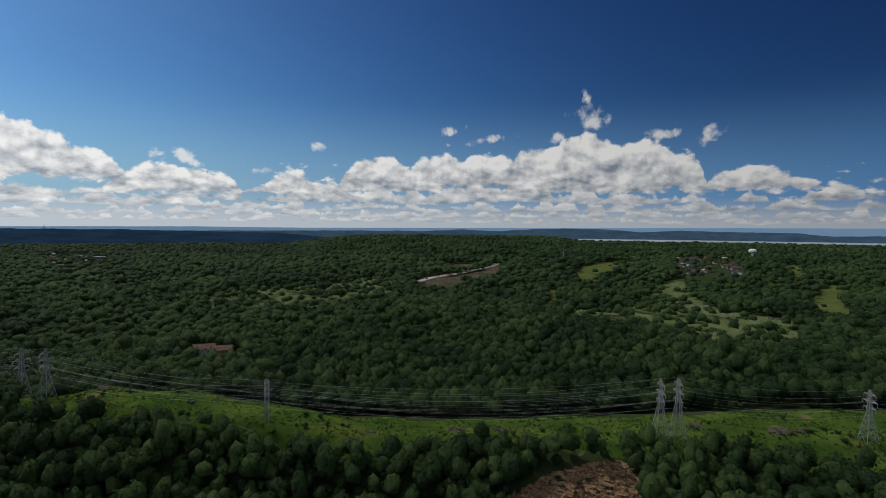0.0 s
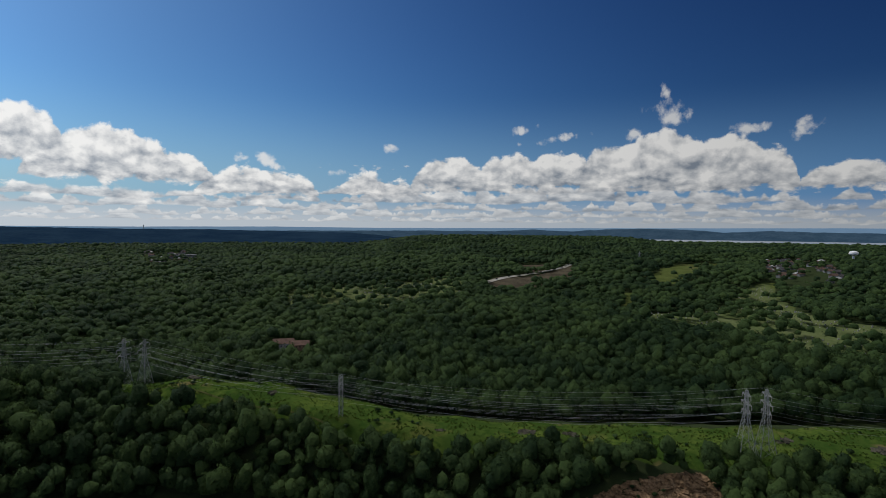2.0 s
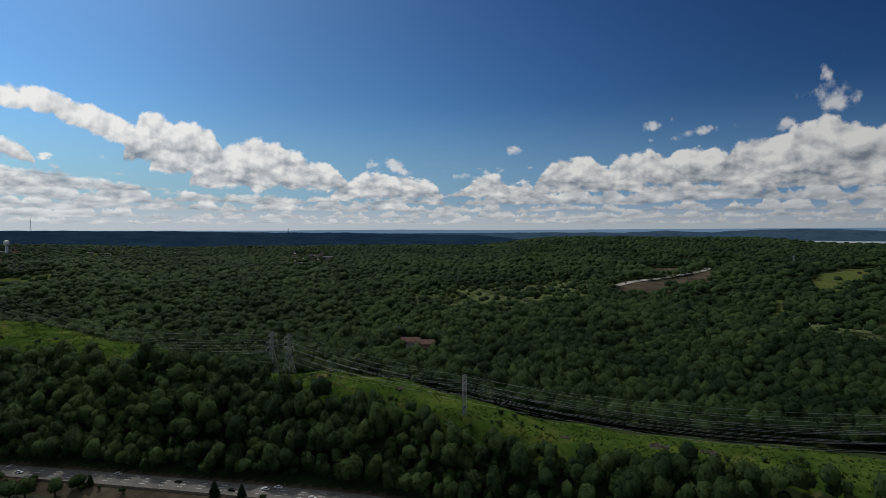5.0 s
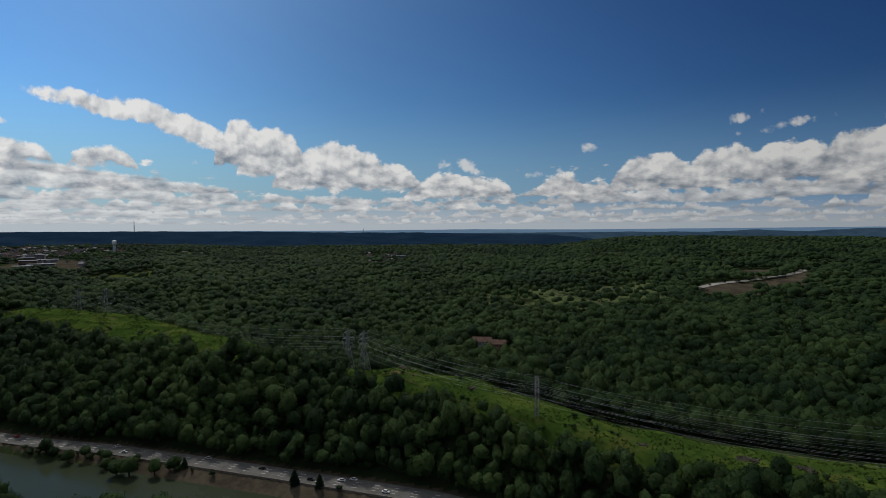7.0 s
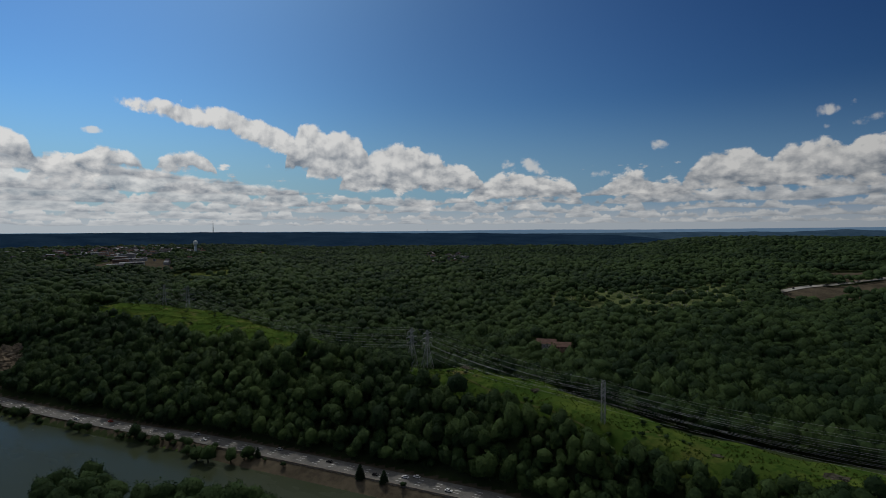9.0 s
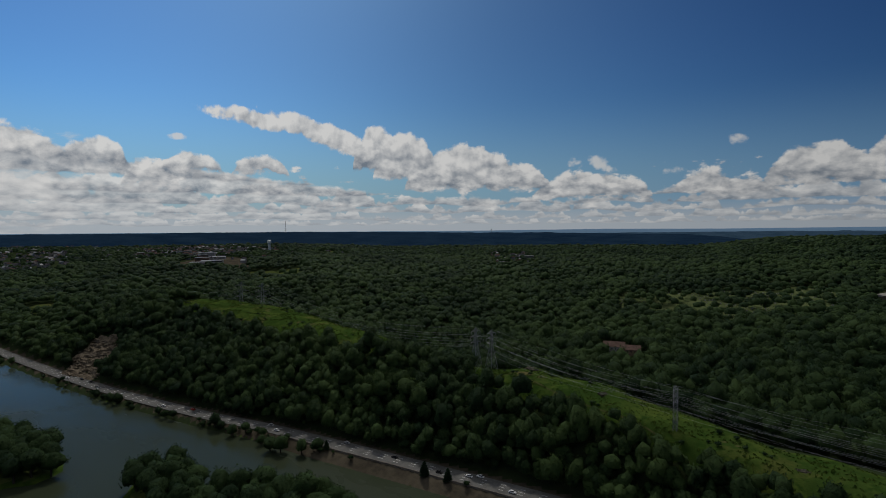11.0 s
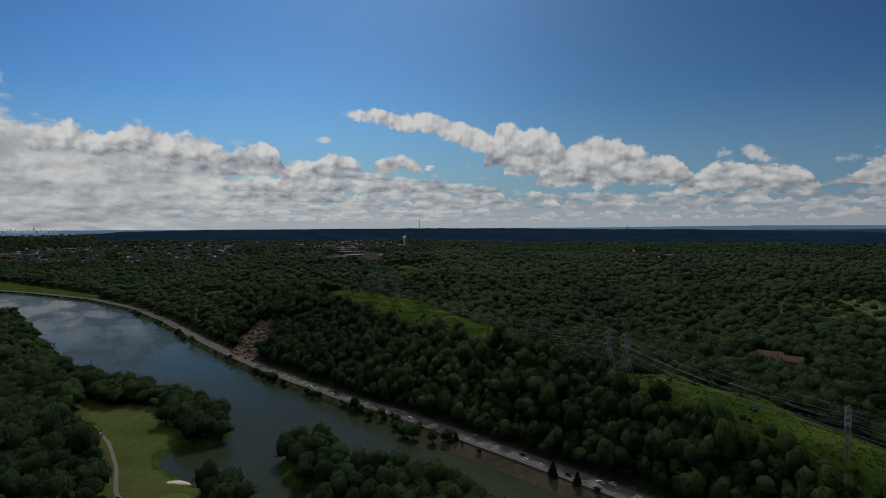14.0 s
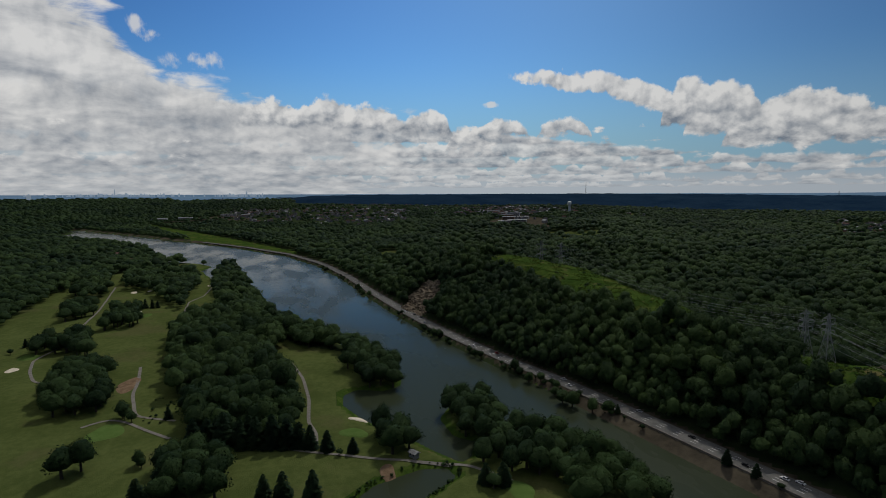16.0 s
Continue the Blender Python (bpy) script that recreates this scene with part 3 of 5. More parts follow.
wa = np.radians(np.arange(-60, 140.1, 1.0))
wr = np.geomspace(60, 3300, 60)
aa, rr = np.meshgrid(wa, wr, indexing="ij")
wv = np.stack([-np.sin(aa) * rr, np.cos(aa) * rr, np.zeros_like(aa)], -1).reshape(-1, 3)
keep = (road_side(wv[:, :2]) < 500)
wf = lattice(len(wa), len(wr))[:, ::-1]
wf = wf[keep[wf].all(1)]
lake = tagged(new("water_lake", sheet("water_lake", wv, wf, M_WATER)), "calm dark green reservoir reflecting the sky", "lake", kind="structure")


def ribbon(line, left, right, lift=0.25, pitch=6.0):
    """A strip along a line, from left to right of it (metres), draped on the land."""
    q = np.array(line, float)
    s = np.concatenate([[0], np.cumsum(np.hypot(*np.diff(q, axis=0).T))])
    u = np.arange(0, s[-1], pitch)
    c = np.column_stack([np.interp(u, s, q[:, 0]), np.interp(u, s, q[:, 1])])
    for _ in range(6):
        c[1:-1] = (c[:-2] + 2 * c[1:-1] + c[2:]) / 4
    d = np.gradient(c, axis=0)
    d /= np.hypot(*d.T)[:, None]
    nrm = np.column_stack([-d[:, 1], d[:, 0]])
    k = np.linspace(left, right, max(2, int(abs(right - left) / 3) + 1))
    p = (c[:, None] + nrm[:, None] * k[None, :, None]).reshape(-1, 2)
    z = height(p) + lift
    return np.column_stack([p, z]), lattice(len(c), len(k)), c, nrm


rv, rf, road_c, road_n = ribbon(ROAD[:-3], 6.9, -6.9, 0.25)
rv[:, 2] = 4.3
road = tagged(new("road", sheet("road", rv, rf, M_ASPHALT)), "grey asphalt parkway beside the lake", "road", kind="structure")


# ---- trees ----
def ico(sub):
    bm = bmesh.new()
    bmesh.ops.create_icosphere(bm, subdivisions=sub, radius=1)
    v = np.array([x.co[:] for x in bm.verts])
    f = np.array([[x.index for x in y.verts] for y in bm.faces])
    bm.free()
    return v, f


def soft_normals(v, f):
    n = np.zeros_like(v)
    k = np.cross(v[f[:, 1]] - v[f[:, 0]], v[f[:, 2]] - v[f[:, 0]])
    for i in range(3):
        np.add.at(n, f[:, i], k)
    return n / (np.linalg.norm(n, axis=1)[:, None] + 1e-9)


def crown(rs, sub, leaves, leaf, limbs=7, heads=34, keen=26, tall=1.0, cut=-0.5):
    """A broad crown of about unit radius standing on about z = 0.2: a few large limbs of foliage, each of many
    rounded heads, with small leaf sprays that break up the outline. Open underneath, below cut."""
    v, f = ico(sub)

    def ways(n, low):
        d_ = rs.normal(size=(n, 3))
        d_[:, 2] = abs(d_[:, 2]) * 1.1 - low
        return d_ / np.linalg.norm(d_, axis=1)[:, None]

    big, small = ways(limbs, 0.25), ways(heads, 0.45)
    r_big, r_small = rs.uniform(0.5, 1.2, limbs), rs.uniform(0.6, 1.2, heads)

    def swell(d_):
        return (0.50 + 0.34 * np.max(np.exp((d_ @ big.T - 1) * 6.0) * r_big, axis=1)
                + 0.25 * np.max(np.exp((d_ @ small.T - 1) * keen) * r_small, axis=1))

    def shape(d_):
        # foliage hangs down in skirts, and no crown is round
        wide_ = 1 + 0.55 * np.maximum(-d_[:, 2], 0)
        return d_ * swell(d_)[:, None] * np.column_stack([wide_ * squash, wide_ / squash, np.full(len(d_), tall)])

    squash = rs.uniform(0.86, 1.14)
    core = shape(v) * (0.90 if leaves > 30 else 1.0)
    core += rs.normal(0, 0.018, core.shape)
    facing = soft_normals(core, f) + (0, 0, 0.45)
    facing /= np.linalg.norm(facing, axis=1)[:, None]
    f = f[(v[f, 2] > cut).any(1)]
    if leaves:
        d = ways(leaves, 0.5)
        mid = shape(d) * rs.uniform(0.88, 1.04, leaves)[:, None]
        tri = mid[:, None] + rs.normal(0, leaf, (leaves, 3, 3))
        face = facing[np.argmax(d @ v.T, axis=1)] + rs.normal(0, 0.38, (leaves, 3))
        f = np.concatenate([f, len(core) + np.arange(leaves * 3).reshape(-1, 3)])
        core = np.concatenate([core, tri.reshape(-1, 3)])
        facing = np.concatenate([facing, np.repeat(face / np.linalg.norm(face, axis=1)[:, None], 3, 0)])
    used, f = np.unique(f, return_inverse=True)
    core, facing = core[used], facing[used]
    core[:, 2] += 0.2 + 0.85 * tall
    return core, f.reshape(-1, 3), facing


def dome(rs):
    """A far crown: a small uneven dome."""
    v, k = [(0, 0, 1)], 5
    for r_, z_ in ((0.70, 0.62), (1.05, -0.3)):
        v += [(r_ * math.cos(6.283 * (i + 0.5 * (z_ < 0)) / k), r_ * math.sin(6.283 * (i + 0.5 * (z_ < 0)) / k), z_) for i in range(k)]
    v = np.array(v) * rs.uniform(0.72, 1.16, (len(v), 1)) * 0.9
    f = [(0, 1 + i, 1 + (i + 1) % k) for i in range(k)]
    for i in range(k):
        a_, b_, c_, d_ = 1 + i, 1 + (i + 1) % k, 1 + k + i, 1 + k + (i + 1) % k
        f += [(a_, c_, b_), (b_, c_, d_)]
    f = np.array(f)
    n = soft_normals(v, f)
    v[:, 2] += 0.6
    return v, f, n


def spire(rs, whorls, leaf):
    """A conifer crown of unit height and 0.22 radius, of drooping sprays."""
    tri = []
    for i in range(whorls):
        z = 0.08 + 0.9 * (i / whorls) ** 1.05
        r = 0.225 * (1 - z) ** 0.6 + 0.012
        for j in range(max(5, int(15 * (1 - z)) + 3)):
            a = rs.uniform(0, 6.283)
            rr_ = r * rs.uniform(0.6, 1.2)
            o = np.array([math.cos(a), math.sin(a), 0])
            s = np.array([-o[1], o[0], 0]) * leaf * rs.uniform(0.8, 1.6)
            tip = o * rr_ + (0, 0, z - 0.04)
            tri += [[o * rr_ * 0.1 + (0, 0, z + 0.04), tip - s, tip + s * 0.2], [o * rr_ * 0.1 + (0, 0, z + 0.05), tip - s * 0.2, tip + s]]
    v = np.array(tri).reshape(-1, 3)
    return v, np.arange(len(v)).reshape(-1, 3)


def wood(name, label, spots, models, rs, wide, tall, pitch_):
    """One mesh of many crowns: spots (x, y), each with a size and a turn of its own."""
    n = len(spots)
    z = height(spots)
    pick = rs.randint(0, len(models), n)
    turn, w = rs.uniform(0, 6.283, n), wide * rs.choice([0.62, 0.8, 0.95, 1.1, 1.3], n, p=[0.16, 0.24, 0.28, 0.20, 0.12]) * rs.uniform(0.92, 1.08, n)
    h = w * rs.uniform(0.8, 1.2, n) * tall
    lift_ = rs.normal(0, 0.9, n)
    tint = 0.5 + (rs.uniform(0, 1, n) - 0.5) * (0.8 if wide < 8 else 0.5)
    vs, fs, ts, ns, at = [], [], [], [], 0
    for k, (v, f, d) in enumerate(models):
        i = np.where(pick == k)[0]
        if not len(i):
            continue
        co, si = np.cos(turn[i])[:, None], np.sin(turn[i])[:, None]
        x = (v[None, :, 0] * co - v[None, :, 1] * si) * w[i, None] + spots[i, 0, None]
        y = (v[None, :, 0] * si + v[None, :, 1] * co) * w[i, None] + spots[i, 1, None]
        zz_ = v[None, :, 2] * h[i, None] + z[i, None] + (pitch_ * w[i] + lift_[i])[:, None]
        vs.append(np.stack([x, y, zz_], -1).reshape(-1, 3))
        fs.append((f[None] + (np.arange(len(i)) * len(v))[:, None, None] + at).reshape(-1, 3))
        ts.append(np.repeat(tint[i], len(v)))
        ns.append(np.stack([d[None, :, 0] * co - d[None, :, 1] * si, d[None, :, 0] * si + d[None, :, 1] * co, np.repeat(d[None, :, 2], len(i), 0)], -1).reshape(-1, 3))
        at += len(i) * len(v)
    me = sheet(name, np.concatenate(vs), np.concatenate(fs), M_LEAF, True, np.concatenate(ns))
    me.attributes.new("tint", "FLOAT", "POINT").data.foreach_set("value", np.concatenate(ts).astype(np.float32))
    return tagged(new(name, me), label, "woodland", kind="stuff")


def spread(rs, r0, r1, a0, a1, gap):
    """Jittered points in a ring sector, about gap metres apart."""
    out = []
    for r in np.arange(r0, r1, gap):
        k = max(1, int(radians(a1 - a0) * r / gap))
        a = np.radians(a0 + (np.arange(k) + rs.uniform(0, 1)) * (a1 - a0) / k)
        out.append(np.column_stack([-np.sin(a) * r, np.cos(a) * r]))
    p = np.concatenate(out)
    return p + rs.uniform(-0.5, 0.5, p.shape) * gap


def wooded(p, rs):
    n, sd = road_side(p), shore_side(p)
    mown, strip, earth, _ = covers(p)
    dc, sc, _, _ = along(p, CREST)
    ok = (n > 9.0 + 3.5 * (p[:, 0] < -450)) & (strip < 0.5)
    ok &= ~((sc > 0) & (dc < 40) & (p[:, 0] > -720) & (p[:, 0] < 440))
    near = (n < -25) & (sd > 10) & (mown < 0.5) & (np.hypot(*p.T) > 420)
    for poly in GOLF_WOODS:
        near |= inside(p, poly)
    ok |= near | ((np.hypot(*p.T) > 2760) & (np.degrees(np.arctan2(-p[:, 0], p[:, 1])) > 97))
    luck = rs.uniform(0, 1, len(p))
    groves = waves(p, 130, 1.0) if len(p) else luck
    for poly, kind in CLEARINGS:
        ok &= ~within(p, poly, kind) | (luck < THIN.get(kind, 0.0) * np.where(groves > 0.1, 1.8, 0.45))
    return ok


rs = np.random.RandomState(11)
near_models = [crown(rs, 2, 390, 0.052, 9, 34, 17, rs.uniform(0.9, 1.15)) for _ in range(8)]
golf_models = [crown(rs, 2, 220, 0.055, 9, 30, 16, rs.uniform(0.9, 1.15), -0.7) for _ in range(8)]
mid_models = [crown(rs, 1, 105, 0.068, 8, 26, 14, rs.uniform(0.9, 1.15), -0.35) for _ in range(9)]
low_models = [crown(rs, 1, 36, 0.09, 6, 16, 10, 1.0, -0.3) for _ in range(8)]
far_models = [crown(rs, 1, 5, 0.14, 5, 8, 7, 1.0, 0.0) for _ in range(8)]
dim_models = [dome(rs) for _ in range(8)]

spots = spread(rs, 230, 800, -47, 118, 6.5)
spots = spots[wooded(spots, rs)]
dc, sc, _, _ = along(spots, CREST)
lakeside = road_side(spots) < 0
spots = spots[(np.hypot(*spots.T) < 680) & (lakeside | (sc < 0)) | ((sc < 0) & ~lakeside)]
dc, sc, _, _ = along(spots, CREST)
lakeside = road_side(spots) < 0
wood("golf_woods", "dark green broadleaf woods between the fairways", spots[lakeside], golf_models, rs, 7.4, 1.02, 0.22)
wood("hillside_woods", "dense dark green broadleaf woods on the slope above the road", spots[~lakeside & (sc < 0)], near_models, rs, 6.3, 1.12, 0.2)
spots = spread(rs, 235, 700, -42, 100, 6.4)
spots = spots[wooded(spots, rs)]
dc, sc, _, _ = along(spots, CREST)
wood("understorey", "lower green trees and saplings filling the wooded slope", spots[(road_side(spots) > 0) & (sc < 0)], low_models, rs, 4.6, 1.35, 0.5)
spots = spread(rs, 300, 660, -47, 118, 7.2)
spots = spots[wooded(spots, rs)]
dc, sc, _, _ = along(spots, CREST)
lakeside = road_side(spots) < 0
wood("valley_woods", "dense green broadleaf woods behind the ridge", spots[~lakeside & (sc > 0)], mid_models, rs, 7.2, 1.1, 0.2)
spots = spread(rs, 660, 1050, -47, 118, 9.0)
spots = spots[wooded(spots, rs)]
dc, sc, _, _ = along(spots, CREST)
spots = spots[(sc > 0) | (np.hypot(*spots.T) > np.where(road_side(spots) < 0, 680, 800))]
wood("lower_woods", "green broadleaf woods on the valley floor", spots, low_models, rs, 8.4, 0.9, 0.2)
spots = spread(rs, 1050, 2000, -47, 118, 12.0)
wood("middle_woods", "broadleaf woods on rolling land", spots[wooded(spots, rs)], far_models, rs, 9.8, 0.78, 0.15)
spots = spread(rs, 2000, 2700, -47, 118, 15)
wood("far_woods", "far broadleaf woods", spots[wooded(spots, rs)], dim_models, rs, 11.0, 0.66, 0.15)
spots = spread(rs, 2700, 3500, -47, 124, 18)
wood("farthest_woods", "far dark broadleaf woods", spots[wooded(spots, rs)], dim_models, rs, 13.5, 0.58, 0.15)
spots = spread(rs, 3500, 4400, 88, 126, 24)
wood("distant_woods", "hazy dark woods beyond the lake", spots[wooded(spots, rs)], dim_models, rs, 16, 0.6, 0.0)

# ---- far hills, river and skyline ----
def hill(name, label, r0, r1, tops, foot, mat, rough):
    """A long ridge: azimuth and height of its top in degrees; it rises from r0 to r1 and falls behind."""
    a = np.arange(tops[0][0], tops[-1][0] + 0.01, 0.35)
    el_ = np.interp(a, [v[0] for v in tops], [v[1] for v in tops])
    rs_ = np.random.RandomState(int(r1))
    k = np.linspace(0, 1, 26)
    prof = np.where(k < 0.85, np.sin(np.clip(k / 0.85, 0, 1) * np.pi / 2) ** 1.2, 1 - (k - 0.85) * 1.6)
    rad = r0 + (r1 - r0) * k / 0.85
    crest_z = EYE + r1 * np.tan(np.radians(el_))
    z = foot + (crest_z[:, None] - foot) * prof[None]
    bumps = rs_.normal(0, 1, z.shape)
    bumps = (bumps + np.roll(bumps, 1, 0) + np.roll(bumps, -1, 0)) / 3
    z += bumps * rough * (prof[None] > 0.02)
    ar = np.radians(a)[:, None]
    v = np.stack([-np.sin(ar) * rad[None], np.cos(ar) * rad[None], z], -1).reshape(-1, 3)
    return tagged(new(name, sheet(name, v, lattice(len(a), len(k))[:, ::-1], mat)), label, "backdrop", kind="structure")


# cloud shade and the blue of hazy air are painted into these base colours
M_HILL = plain("far_forest_painted_shade", (0.008, 0.022, 0.045), (0.018, 0.039, 0.066), 0.006, 0.95, relief=0.6, depth=6.0)
M_BLUE = plain("far_hills_blue_haze", (0.018, 0.036, 0.056), (0.040, 0.066, 0.094), 0.008, 0.95, relief=0.2, depth=2.0)
M_PALE = plain("far_hills_pale_haze", (0.065, 0.110, 0.165), (0.080, 0.130, 0.190), 0.01, 0.95, relief=0.1, depth=1.0)
# emission adds the glow of haze; the hills themselves give off no light
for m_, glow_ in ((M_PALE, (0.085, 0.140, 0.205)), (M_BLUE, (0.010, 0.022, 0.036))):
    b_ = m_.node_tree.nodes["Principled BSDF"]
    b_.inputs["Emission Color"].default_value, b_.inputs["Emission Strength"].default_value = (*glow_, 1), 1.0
hill("backdrop_ridge", "dark blue-green wooded ridge with painted cloud shade and haze", 3350, 4450,
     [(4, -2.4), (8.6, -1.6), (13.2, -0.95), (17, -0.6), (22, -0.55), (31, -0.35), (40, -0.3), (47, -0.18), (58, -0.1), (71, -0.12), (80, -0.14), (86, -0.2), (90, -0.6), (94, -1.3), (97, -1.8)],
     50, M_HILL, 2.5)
hill("backdrop_hills", "far hills painted with blue haze", 4300, 4700,
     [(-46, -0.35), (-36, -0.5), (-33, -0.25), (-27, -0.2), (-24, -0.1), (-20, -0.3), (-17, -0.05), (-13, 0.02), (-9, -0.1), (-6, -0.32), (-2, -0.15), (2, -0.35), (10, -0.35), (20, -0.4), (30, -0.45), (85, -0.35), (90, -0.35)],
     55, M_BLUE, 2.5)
hill("backdrop_coast", "low hills beyond the lake painted with faint blue haze", 4350, 4700, [(87, -0.38), (92, -0.3), (100, -0.22), (122, -0.15)], 55, M_PALE, 0.8)
hill("backdrop_horizon", "hills on the horizon painted with faint blue haze", 4600, 4850,
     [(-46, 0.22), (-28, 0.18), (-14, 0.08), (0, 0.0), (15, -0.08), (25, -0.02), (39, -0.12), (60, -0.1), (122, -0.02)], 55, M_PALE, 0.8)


def disc_sector(name, label, a0, a1, r0, r1, z, mat):
    a, r = np.radians(np.linspace(a0, a1, 60)), np.linspace(r0, r1, 8)
    ag, rg = np.meshgrid(a, r, indexing="ij")
    v = np.stack([-np.sin(ag) * rg, np.cos(ag) * rg, np.full_like(ag, z)], -1).reshape(-1, 3)
    return tagged(new(name, sheet(name, v, lattice(60, 8)[:, ::-1], mat)), label, "river", kind="structure")


# the bright sky mirrored in far water is put into this pale base colour
M_RIVER, _t, _b = material("river_painted_glare", 0.25)
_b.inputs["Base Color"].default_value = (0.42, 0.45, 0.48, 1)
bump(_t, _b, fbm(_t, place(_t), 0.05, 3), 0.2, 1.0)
disc_sector("water_river", "wide far river painted pale grey with sky glare", -46, -13.2, 3450, 4620, 72, M_RIVER)
disc_sector("water_inlet", "far strip of river painted pale with sky glare", 88.5, 95.5, 4250, 4420, 110, M_RIVER)


# ---- things ----
def part(name, bm, mat, parent, label=""):
    """Links a bmesh as one mesh object under a thing or a part."""
    me = bpy.data.meshes.new(name)
    bm.to_mesh(me)
    bm.free()
    me.materials.append(mat)
    ob = new(name, me)
    ob.parent = parent
    if label:
        ob["label"] = label
    return ob


def empty(name, label, category, group=""):
    e = new(name)
    e.empty_display_size = 1
    return tagged(e, label, category, group)


def beam(bm, a, b, w=0.3, w2=None):
    """A square bar from a to b."""
    a, b = Vector(a), Vector(b)
    d = (b - a).normalized()
    s = d.cross(Vector((0.31, 0.17, 1.0) if abs(d.z) < 0.9 else (1.0, 0.1, 0.0))).normalized()
    t_ = d.cross(s)
    vs = []
    for p_, h in ((a, w / 2), (b, (w2 or w) / 2)):
        vs += [bm.verts.new(p_ + s * h * i + t_ * h * j) for i, j in ((-1, -1), (1, -1), (1, 1), (-1, 1))]
    for i in range(4):
        bm.faces.new((vs[i], vs[(i + 1) % 4], vs[4 + (i + 1) % 4], vs[4 + i]))
    bm.faces.new(vs[3::-1]), bm.faces.new(vs[4:])


def box(bm, x0, y0, z0, x1, y1, z1, taper=0.0, bevel=0.0):
    m = Matrix.Translation(((x0 + x1) / 2, (y0 + y1) / 2, (z0 + z1) / 2)) @ Matrix.Diagonal((x1 - x0, y1 - y0, z1 - z0, 1))
    made = bmesh.ops.create_cube(bm, size=1, matrix=m)["verts"]
    if taper:
        cx, cy = (x0 + x1) / 2, (y0 + y1) / 2
        for v in made:
            if v.co.z > (z0 + z1) / 2:
                v.co.x, v.co.y = cx + (v.co.x - cx) * (1 - taper), cy + (v.co.y - cy) * (1 - taper)
    if bevel:
        bmesh.ops.bevel(bm, geom=list({e for v in made for e in v.link_edges}), offset=bevel, segments=2, affect="EDGES")


def ground_at(x, y):
    return float(height([(x, y)])[0])


def from_arrays(name, v, f, mat, parent, label="", normals=None):
    ob = new(name, sheet(name, v, f, mat, True, normals))
    ob.parent = parent
    if label:
        ob["label"] = label
    return ob


M_TUFT = foliage("weeds", (0.030, 0.066, 0.010), (0.105, 0.140, 0.026))
M_DIRTTRACK = plain("track_earth", (0.045, 0.060, 0.018), (0.10, 0.10, 0.040), 0.3, 0.95)
TRACK = [(-244, 318), (-214, 313), (-196, 312), (-172, 303), (-148, 301), (-125, 298), (-103, 291), (-86, 285)]

# trees that stand apart
def broad_tree(seed, label):
    r_ = np.random.RandomState(seed)
    root = empty("tree", label, "tree", "single trees")
    bm = bmesh.new()
    beam(bm, (0, 0, -0.4), (0.15, 0.1, 5.0), 0.75, 0.45)
    for i in range(5):
        a = i * 1.26 + r_.uniform(0, 0.6)
        beam(bm, (0.1, 0.1, 3.2 + i * 0.35), (2.6 * math.cos(a), 2.6 * math.sin(a), 6.5 + r_.uniform(0, 2.5)), 0.32, 0.12)
    part("trunk", bm, M_BARK, root)
    v, f, d = crown(r_, 2, 420, 0.046, 9, 30, 16, 1.05, -0.9)
    v = v * (5.4, 5.4, 5.6) + (0, 0, -0.4)
    from_arrays("crown", v, f, M_LEAF_THING, root, "", d)
    return root


def conifer(seed, label):
    r_ = np.random.RandomState(seed)
    root = empty("conifer", label, "conifer", "conifers")
    bm = bmesh.new()
    beam(bm, (0, 0, -0.4), (0, 0, 11.5), 0.5, 0.1)
    part("trunk", bm, M_BARK, root)
    v, f = spire(r_, 26, 0.045)
    from_arrays("crown", v * (13 * 1.5, 13 * 1.5, 13), f, M_NEEDLE, root)
    return root


def shrub(seed, label):
    r_ = np.random.RandomState(seed)
    root = empty("shrub", label, "shrub", "shrubs")
    bm = bmesh.new()
    for i in range(4):
        a = i * 1.57 + r_.uniform(0, 0.8)
        beam(bm, (0, 0, -0.2), (0.7 * math.cos(a), 0.7 * math.sin(a), 1.3), 0.12, 0.05)
    part("stems", bm, M_BARK, root)
    v, f, d = crown(r_, 1, 90, 0.10, 5, 12, 9)
    from_arrays("foliage", v * (1.6, 1.6, 1.25) + (0, 0, 0.1), f, M_LEAF_THING, root, "", d)
    return root


def put(kinds, p, size, rs_, sink=0.1, stretch=1.0):
    """Copies one of the kinds to a place on the land."""
    k = kinds[rs_.randint(len(kinds))]
    s_ = size * rs_.uniform(0.88, 1.12)
    m = pose(p[0], p[1], ground_at(*p) - sink, 0, 0, rs_.uniform(0, 360)) @ Matrix.Diagonal((s_, s_, s_ * stretch * rs_.uniform(0.9, 1.1), 1))
    return copy_thing(k, m)


def fill(poly, gap, rs_):
    q = np.array(poly, float)
    lo, hi = q.min(0), q.max(0)
    g = np.stack(np.meshgrid(np.arange(lo[0], hi[0] + gap, gap), np.arange(lo[1], hi[1] + gap, gap)), -1).reshape(-1, 2)
    g = g + rs_.uniform(-0.35, 0.35, g.shape) * gap
    return g[inside(g, poly)]


